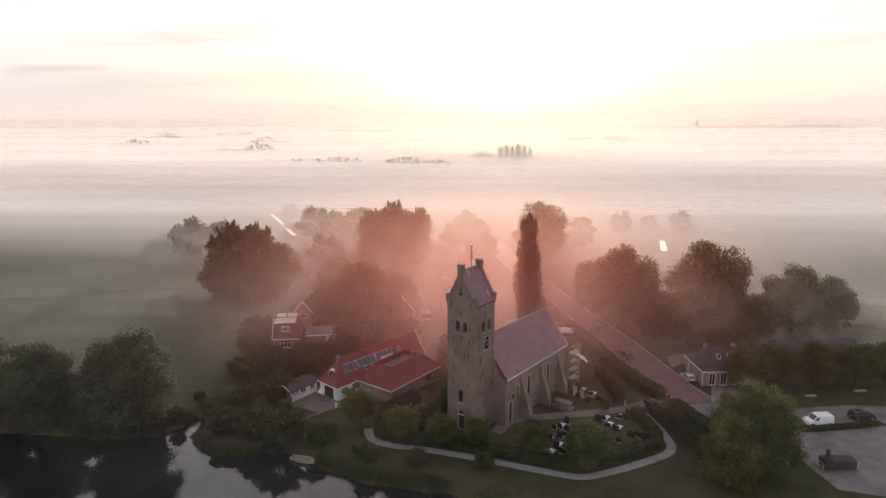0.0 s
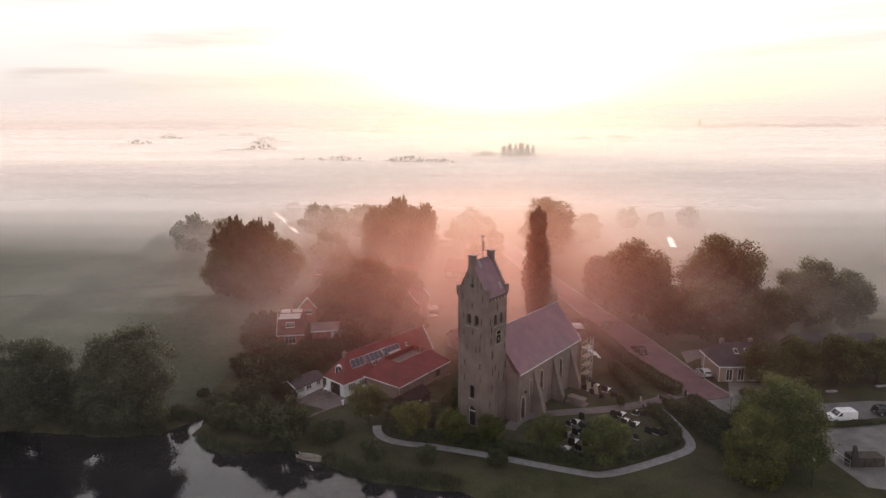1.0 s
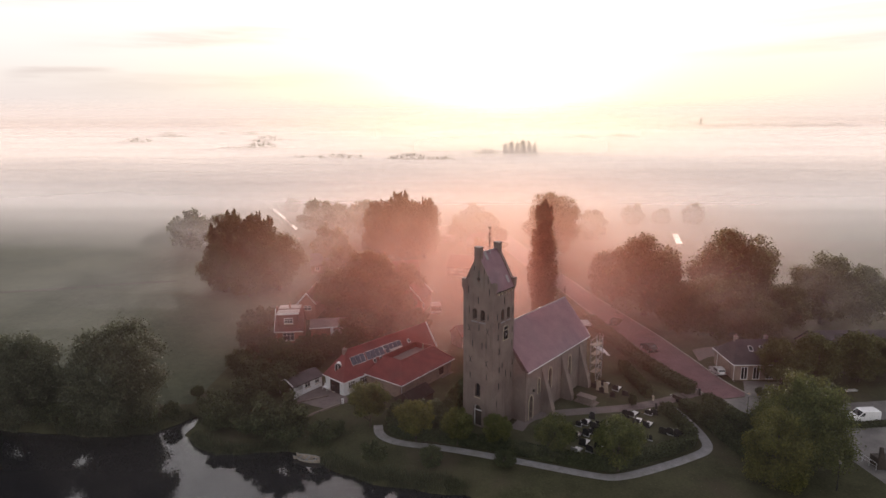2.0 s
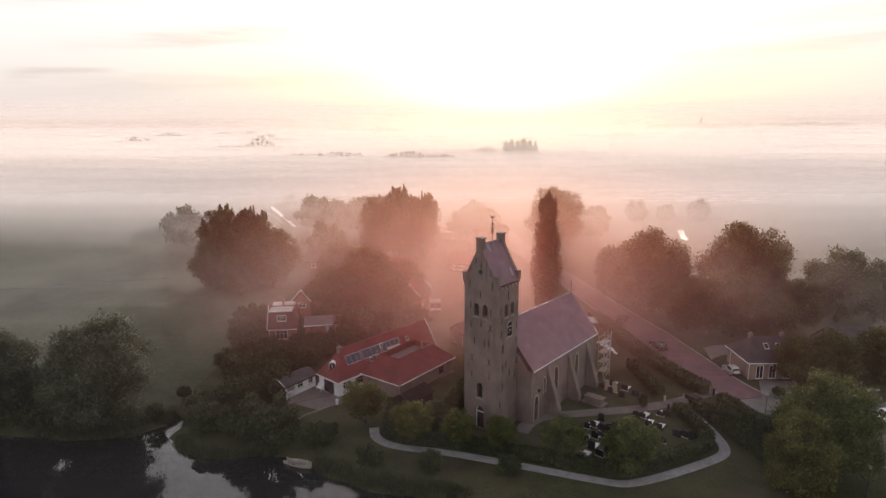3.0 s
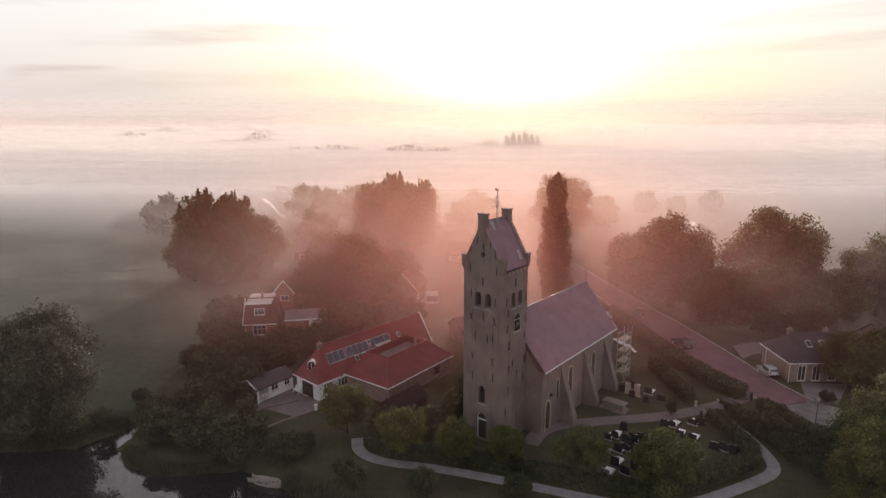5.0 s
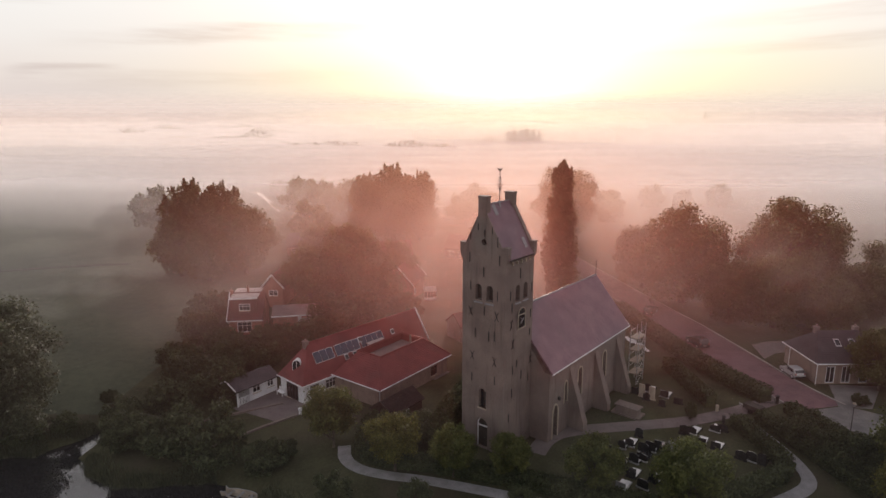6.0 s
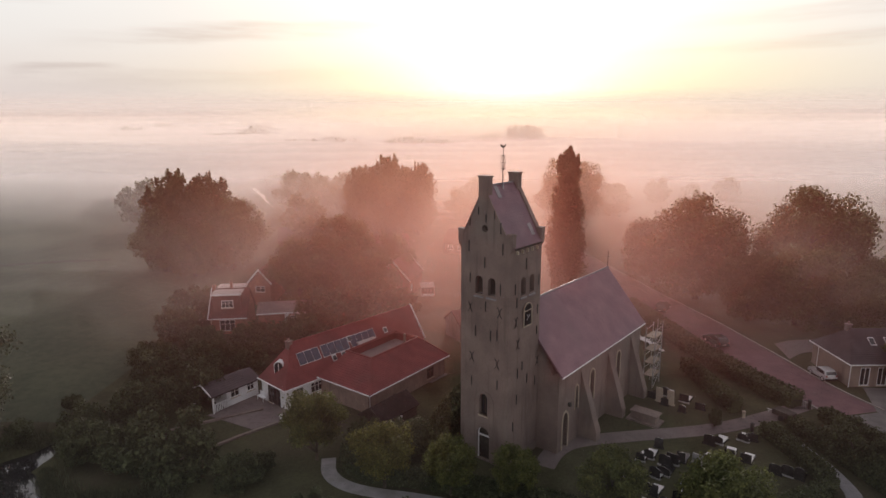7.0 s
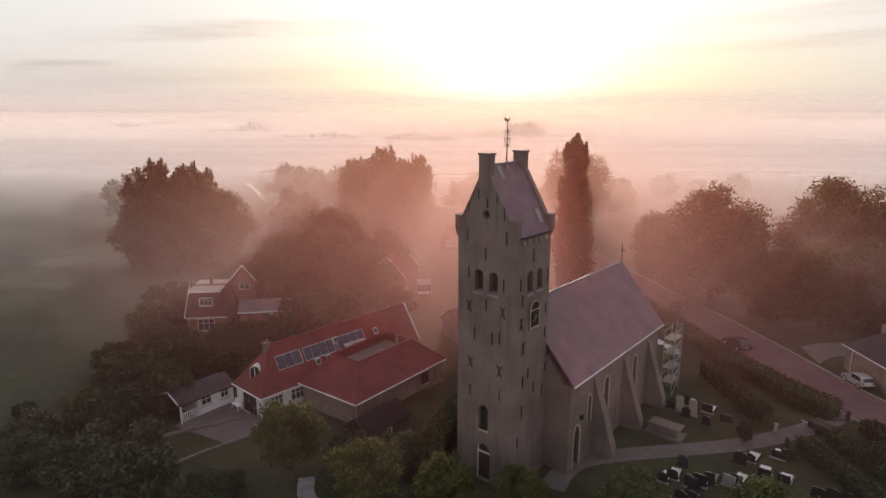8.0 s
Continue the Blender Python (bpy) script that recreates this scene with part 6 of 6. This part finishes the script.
# ---- the churchyard ----
def gravestone(x, y, turn, w, h, material, bed, shape, label, bed_mat):
    g = thing("gravestone", label, "gravestone", pose(x, y, gz(x, y), random.uniform(-2, 2), random.uniform(-2, 2), turn), "churchyard graves")
    if shape == 0:
        out = [(-w / 2, -0.2), (w / 2, -0.2), (w / 2, h), (-w / 2, h)]
    elif shape == 1:
        out = [(-w / 2, -0.2), (w / 2, -0.2)] + [(w / 2 * math.cos(math.pi * k / 8), h * 0.8 + h * 0.2 * math.sin(math.pi * k / 8)) for k in range(9)]
    else:
        out = [(-w / 2, -0.2), (w / 2, -0.2), (w / 2, h * 0.82), (0, h), (-w / 2, h * 0.82)]
    part("headstone", poly([(a_, 0, b_) for a_, b_ in out], (0, 0.12, 0)), material, g)
    part("foot_block", box((-w / 2 - 0.08, -0.06, -0.1), (w / 2 + 0.08, 0.2, 0.14), bevel=0.02), STONE_PALE if random.random() < 0.45 else material, g)
    if bed:
        k = part("grave_border", box((-w / 2 - 0.05, 0.21, -0.1), (w / 2 + 0.05, 1.85, 0.14)), material, g)
        part("grave_slab", box((-w / 2 + 0.05, 0.28, 0.144), (w / 2 - 0.05, 1.75, 0.2)), bed_mat, k)
    return g


GRAVES = [(21.8, 90.1), (22.7, 90.3), (25.4, 90.9), (26.3, 91.0), (22.9, 88.0), (14.3, 86.9), (15.2, 87.3), (16.7, 89.3), (17.1, 86.4), (18.0, 86.8), (14.8, 84.2), (15.7, 84.6), (18.2, 83.3), (19.1, 83.7), (15.8, 80.8), (16.7, 81.2), (25.8, 85.2), (26.7, 84.9),
          (27.5, 84.4), (14.5, 79.8), (19.4, 86.5), (20.2, 86.9), (12.6, 86.2), (11.7, 85.8), (13.2, 83.6), (17.3, 83.0), (16.3, 86.1), (20.0, 84.0), (24.0, 87.0), (13.9, 81.6), (21.4, 96.8), (20.0, 98.4), (20.8, 100.7), (22.4, 99.2), (19.2, 100.2), (23.6, 97.5), (12.4, 79.5), (10.8, 83.0), (21.0, 81.6), (23.4, 83.2)]
random.seed(5)
for k, (x, y) in enumerate(GRAVES):
    dark = random.random() < 0.99
    gravestone(x, y, random.uniform(-43, -30), random.uniform(0.75, 1.15), random.uniform(0.75, 1.2), STONE_DARK if dark else STONE_PALE, random.random() < 0.62, random.choice((0, 0, 1, 1, 2)),
               "dark granite headstone in the churchyard grass" if dark else "pale stone headstone in the churchyard grass", SLAB_SHEEN if random.random() < 0.5 else STONE_DARK)
for x, y in ((19.7, 99.3), (20.7, 98.5)):
    gravestone(x, y, -36, 0.75, 1.7, STONE, False, 0, "tall old pale headstone leaning by the church", STONE)
tomb = thing("table_tomb", "old brick table tomb with a stone slab beside the church", "tomb", pose(16.9, 94.8, gz(16.9, 94.8), 0, 0, -38))
part("chest", box((-1.3, -0.6, -0.2), (1.3, 0.6, 0.95)), BRICK_OLD, tomb)
part("slab", box((-1.45, -0.7, 0.95), (1.5, 0.75, 1.1), bevel=0.03), BRICK_OLD, tomb)
part("step", box((-1.7, -0.95, -0.2), (1.7, 0.95, 0.2)), BRICK_OLD, tomb)
yew = plant_tree(bush_b, 23.8, 93.9, "slim dark columnar yew beside the churchyard walk", "yew", 0, 0.24, name="yew", tall=1.9)

scaffold = thing("scaffold", "light metal scaffold tower standing against the church's east end", "scaffold", frame_at((1.70, 84.99, 0.0), 36.66) @ pose(25.3, -2.3, gz(20.5, 103.5)))
for x in (0, 2.2):
    for y in (-1.6, -0.5):
        part("pole", rod((x, y, 0), (x, y, 7.4), 0.05, sides=6), STEEL, scaffold)
for z in (1.4, 3.0, 4.6, 6.2):
    part("plank", box((-0.1, -1.65, z), (2.3, -0.45, z + 0.07)), WOOD_PALE, scaffold)
    for y in (-1.6, -0.5):
        part("rail", rod((0, y, z + 0.9), (2.2, y, z + 0.9), 0.03, sides=5), STEEL, scaffold)
    part("brace", rod((0, -1.6, z - 1.6), (2.2, -1.6, z), 0.03, sides=5), STEEL, scaffold)
for k in range(22):
    part("rung", rod((2.5, -1.5, 0.3 + k * 0.33), (2.5, -0.9, 0.3 + k * 0.33), 0.025, sides=5), STEEL, scaffold)
for y in (-1.5, -0.9):
    part("ladder_rail", rod((2.5, y, 0), (2.5, y, 7.8), 0.035, sides=5), STEEL, scaffold)

stack = thing("plank_stack", "stack of pale boards lying on a flat trailer", "trailer", pose(20.6, 131.0, gz(23, 131), 0, 0, 3))
for k in range(3):
    part("board_layer", box((0, 0.4 * k, 0.75 + 0.28 * k), (5.2, 0.4 * k + 1.3, 0.86 + 0.28 * k)), WHITE, stack)
    part("bearer", box((0.8, 0.4 * k + 0.2, 0.5 + 0.28 * k), (0.95, 0.4 * k + 1.2, 0.745 + 0.28 * k)), WOOD_DARK, stack)
part("axle", box((1.5, 0.1, 0.0), (3.5, 1.5, 0.5)), WOOD_DARK, stack)
sheet = thing("tarpaulin", "crumpled white plastic sheet lying along the hedge", "tarpaulin", pose(0, 0, 0))
rows = []
line_a, line_b = even([(22.4, 120.8), (23.6, 117.4), (24.6, 114.2)], 22), even([(23.4, 121.0), (24.6, 117.7), (25.0, 114.4)], 22)
for (ax, ay), (bx, by) in zip(line_a, line_b):
    rows.append([(ax + (bx - ax) * k / 6, ay + (by - ay) * k / 6) for k in range(7)])
vs = [(x, y, gz(x, y) + 0.55 + 0.18 * math.sin(x * 5 + y * 3.1) * math.cos(y * 4.3)) for r in rows for x, y in r]
part("sheet", mesh_of("sheet", vs + [(x, y, z - 0.02) for x, y, z in vs], [(j * 7 + i, j * 7 + i + 1, j * 7 + i + 8, j * 7 + i + 7) for j in range(21) for i in range(6)] + [(154 + j * 7 + i, 154 + j * 7 + i + 7, 154 + j * 7 + i + 8, 154 + j * 7 + i + 1) for j in range(21) for i in range(6)], (WHITE,), True), None, sheet)


# ---- street furniture ----
def lamp_post(x, y, h=4.0):
    t = thing("street_lamp", "dark street lamp post with a small pale lantern", "street lamp", pose(x, y, gz(x, y)), "street lamps")
    part("post", rod((0, 0, -0.3), (0, 0, h), 0.06, sides=8, r2=0.04), IRON, t)
    part("foot", rod((0, 0, -0.3), (0, 0, 0.7), 0.1, sides=8), IRON, t)
    part("lantern", rod((0, 0, h), (0, 0, h + 0.34), 0.12, sides=6, r2=0.2), STONE_PALE, t)
    part("hood", rod((0, 0, h + 0.34), (0, 0, h + 0.52), 0.24, sides=8, r2=0.06), STONE, t)


lamp_post(40.2, 91.2, 3.5)
lamp_post(43.0, 72.9, 3.6)
for x, y, h, mat in ((35.6, 102.3, 0.95, WHITE), (35.8, 98.5, 1.0, IRON), (27.6, 95.9, 0.7, STONE), (27.2, 93.0, 0.8, IRON)):
    bo = thing("bollard", "short post at the churchyard entrance", "bollard", pose(x, y, gz(x, y)), "entrance posts")
    part("shaft", box((-0.14, -0.14, -0.2), (0.14, 0.14, h), bevel=0.03), IRON if mat is WHITE else mat, bo)
    part("cap", box((-0.17, -0.17, h), (0.17, 0.17, h + 0.12), bevel=0.04), STONE_PALE if mat is WHITE else mat, bo)
gate = thing("metal_gate", "low iron gate at the churchyard entrance", "gate", pose(33.9, 98.4, gz(33.9, 98.4), 0, 0, 0))
for k in range(8):
    part("bar", rod((k * 0.22, 0, 0), (k * 0.22, 0, 1.1), 0.02, sides=5), IRON, gate)
for z in (0.15, 1.05):
    part("rail", rod((0, 0, z), (1.55, 0, z), 0.025, sides=5), IRON, gate)
rf = thing("railing", "low railing along the yard's edge", "railing", pose(49.4, 84.0, gz(49.4, 84.0) + 0.03, 0, 0, -80))
for k in range(7):
    part("post", rod((k * 1.1, 0, 0), (k * 1.1, 0, 1.0), 0.04, sides=6), STEEL, rf)
for z in (0.5, 1.0):
    part("rail", rod((0, 0, z), (6.6, 0, z), 0.03, sides=6), STEEL, rf)
bin_ = thing("container", "dark open skip with a tall back board on the yard", "container", pose(50.9, 77.6, gz(51, 77.6) + 0.05, 0, 0, 2))
part("body", box((0, 0, 0), (4.4, 1.8, 1.35), bevel=0.04), WOOD_DARK, bin_)
for k in range(6):
    part("rib", box((0.2 + k * 0.78, -0.06, 0.05), (0.3 + k * 0.78, -0.004, 1.3)), WOOD_DARK, bin_)
part("back_board", poly([(-0.06, 0.0, 0), (0.75, 0.0, 1.36), (0.3, 0.0, 3.1), (-0.06, 0.0, 3.1)], (0, 0.25, 0)), WOOD_DARK, bin_)
part("crate", box((4.42, 0.3, 0), (4.9, 1.2, 0.9), bevel=0.02), STONE_PALE, bin_)
for x, y, ln in ((70.5, 103.4, 3.4), (60.6, 101.0, 3.0)):
    tp = thing("cover_sheet", "pale cover sheet lying on low garden things", "cover", pose(x, y, gz(x, y), 0, 0, 8))
    part("sheet", box((0, 0, 0), (ln * 0.7, 0.6, 0.3), bevel=0.1), STONE_PALE, tp)
bin2 = thing("garden_box", "small white box standing on the lawn", "box", pose(-21.6, 93.6, gz(-21.6, 93.6)))
part("post", box((-0.16, -0.16, -0.1), (0.16, 0.16, 0.7)), WHITE, bin2)
part("lid", box((-0.2, -0.2, 0.7), (0.2, 0.2, 0.8)), WHITE, bin2)

# low garden walls that edge the farm's terraces
for pts in ([(-22.0, 93.2), (-25.2, 90.4), (-29.2, 86.2)], [(-24.6, 96.4), (-29.4, 93.8), (-33.2, 91.4)]):
    strip_between("garden_edge", *sides(dense(pts, 1.0), 0.3), BRICK_OLD, 0.22, "low stone edging along the garden terrace", "edging", 1)

# rowing boat on the pond
boat = thing("rowing_boat", "weathered wooden rowing boat moored at the bank", "boat", pose(-23.6, 79.2, WATER_Z - 0.08, 0, 0, -17))
BL, ribs = 3.9, 9
outer, inner = [], []
for k in range(ribs + 1):
    f = k / ribs
    x = (f - 0.5) * BL
    wdt = 0.72 * (1 - abs(2 * f - 1.05) ** 2.6) if f > 0.1 else 0.46 + 1.6 * f * 0.12
    wdt = max(wdt, 0.03)
    up = 0.5 + 0.22 * (2 * f - 0.9) ** 2
    outer.append([(x, -wdt, up), (x, -wdt * 0.75, 0.12), (x, 0, 0.0), (x, wdt * 0.75, 0.12), (x, wdt, up)])
    inner.append([(x, -wdt + 0.05, up), (x, -wdt * 0.7, 0.17), (x, 0, 0.06), (x, wdt * 0.7, 0.17), (x, wdt - 0.05, up)])
vs, fs = [], []
for ring in outer + inner:
    vs += ring
n1 = 5 * (ribs + 1)
for k in range(ribs):
    for j in range(4):
        fs.append((k * 5 + j, k * 5 + j + 1, k * 5 + j + 6, k * 5 + j + 5))
        fs.append((n1 + k * 5 + j, n1 + k * 5 + j + 5, n1 + k * 5 + j + 6, n1 + k * 5 + j + 1))
    for j in (0, 4):
        fs.append((k * 5 + j, k * 5 + 5 + j, n1 + k * 5 + 5 + j, n1 + k * 5 + j))
for k in (0, ribs):
    fs += [(k * 5 + j, k * 5 + j + 1, n1 + k * 5 + j + 1, n1 + k * 5 + j) for j in range(4)]
part("hull", mesh_of("hull", vs, fs, (WOOD_PALE,)), None, boat)
for x in (-1.2, -0.1, 1.0):
    part("thwart", box((x, -0.6, 0.36), (x + 0.26, 0.6, 0.41)), STONE_PALE, boat)
for s in (1, -1):
    pts = [ring[4 if s > 0 else 0] for ring in outer]
    bm = bmesh.new()
    for p, q in zip(pts, pts[1:]):
        rod(p, q, 0.045, bm, 5)
    part("gunwale", bm, STONE_PALE, boat)
part("oar", rod((-1.4, 0.2, 0.44), (1.2, -0.1, 0.46), 0.03, sides=5), WOOD_PALE, boat)

# ---- the distance ----
row_tree = poplar_parts(20, 3.6, 5000, 0.5, 24)
for k in range(6):
    plant_tree(row_tree, 34 + 5.8 * k, 616 + 2 * (k % 2), "tall row poplar rising out of the distant mist", "tree", 57 * k, (1.04, 1.14, 1.08, 1.18, 1.1, 1.02)[k], "distant trees")
for k, (x, size) in enumerate(((5, 0.95), (13, 1.2), (22, 1.15))):
    plant_tree((far_a, far_b)[k % 2], x, 620, "broad tree rising out of the distant mist", "tree", 35 * k, size, "distant trees", tall=1.1)
rng = np.random.default_rng(77)
pts = []
for cx, cy, half, tall in ((-560, 1500, 60, 11), (-330, 1050, 40, 12), (-270, 760, 45, 12), (-160, 1500, 45, 11), (-260, 1900, 60, 13), (-420, 2100, 70, 13), (-520, 960, 40, 10), (-640, 1300, 50, 11), (20, 2300, 160, 16), (420, 2450, 220, 19), (700, 2480, 160, 20), (900, 2500, 150, 20), (1130, 2520, 180, 20), (1380, 2540, 160, 20), (-90, 560, 90, 8), (250, 1200, 80, 10)):
    n = int(half * 22)
    x = rng.uniform(-half, half, n)
    h = (tall + 8) * (0.75 + 0.25 * np.sin(x * 0.09 + cx) * np.cos(x * 0.031)) * np.sqrt(np.clip(1 - (x / half) ** 4, 0, 1))
    pts.append(np.stack([cx + x, cy + rng.uniform(-12, 12, n), rng.uniform(-0.5, 1, n) * h], -1))
pts = np.concatenate(pts)
woods = new("far_woods", leaf_mesh("far_woods", pts, rng.uniform(0.9, 2.2, len(pts)), LEAF["oak"], rng))
tagged(woods, "distant wood edges sunk in morning mist", "woods", kind="stuff")
spire = thing("far_church", "distant church with a pointed spire above the trees", "church", pose(905, 2500, 0))
part("tower", box((-4, -4, 0), (4, 4, 27)), BRICK_OLD, spire)
part("spire", rod((0, 0, 27), (0, 0, 52), 4.2, sides=8, r2=0.15), SLATE, spire)
part("nave", poly([(4, -5, 0), (4, 5, 0), (4, 5, 12), (4, 0, 18), (4, -5, 12)], (26, 0, 0)), SLATE, spire)
for pts_, wd in (([(-100, 308), (-86, 280), (-72, 250)], 1.7), ([(74, 224), (79, 244)], 2.2), ([(51, 252), (53, 264)], 2.5)):
    strip_between("ditch_water", *sides(dense(pts_, 4), wd), SHINE, 0.3, "narrow ditch shining in the low sun", "ditch", 1)
strip_between("ditch", *sides(dense(smoothed([(-190, 146), (-126.7, 154.2), (-93, 166.5), (-84, 168.5)]), 3), 1.4), SOIL, 0.03, "dark drainage ditch across the meadow", "ditch", 1)
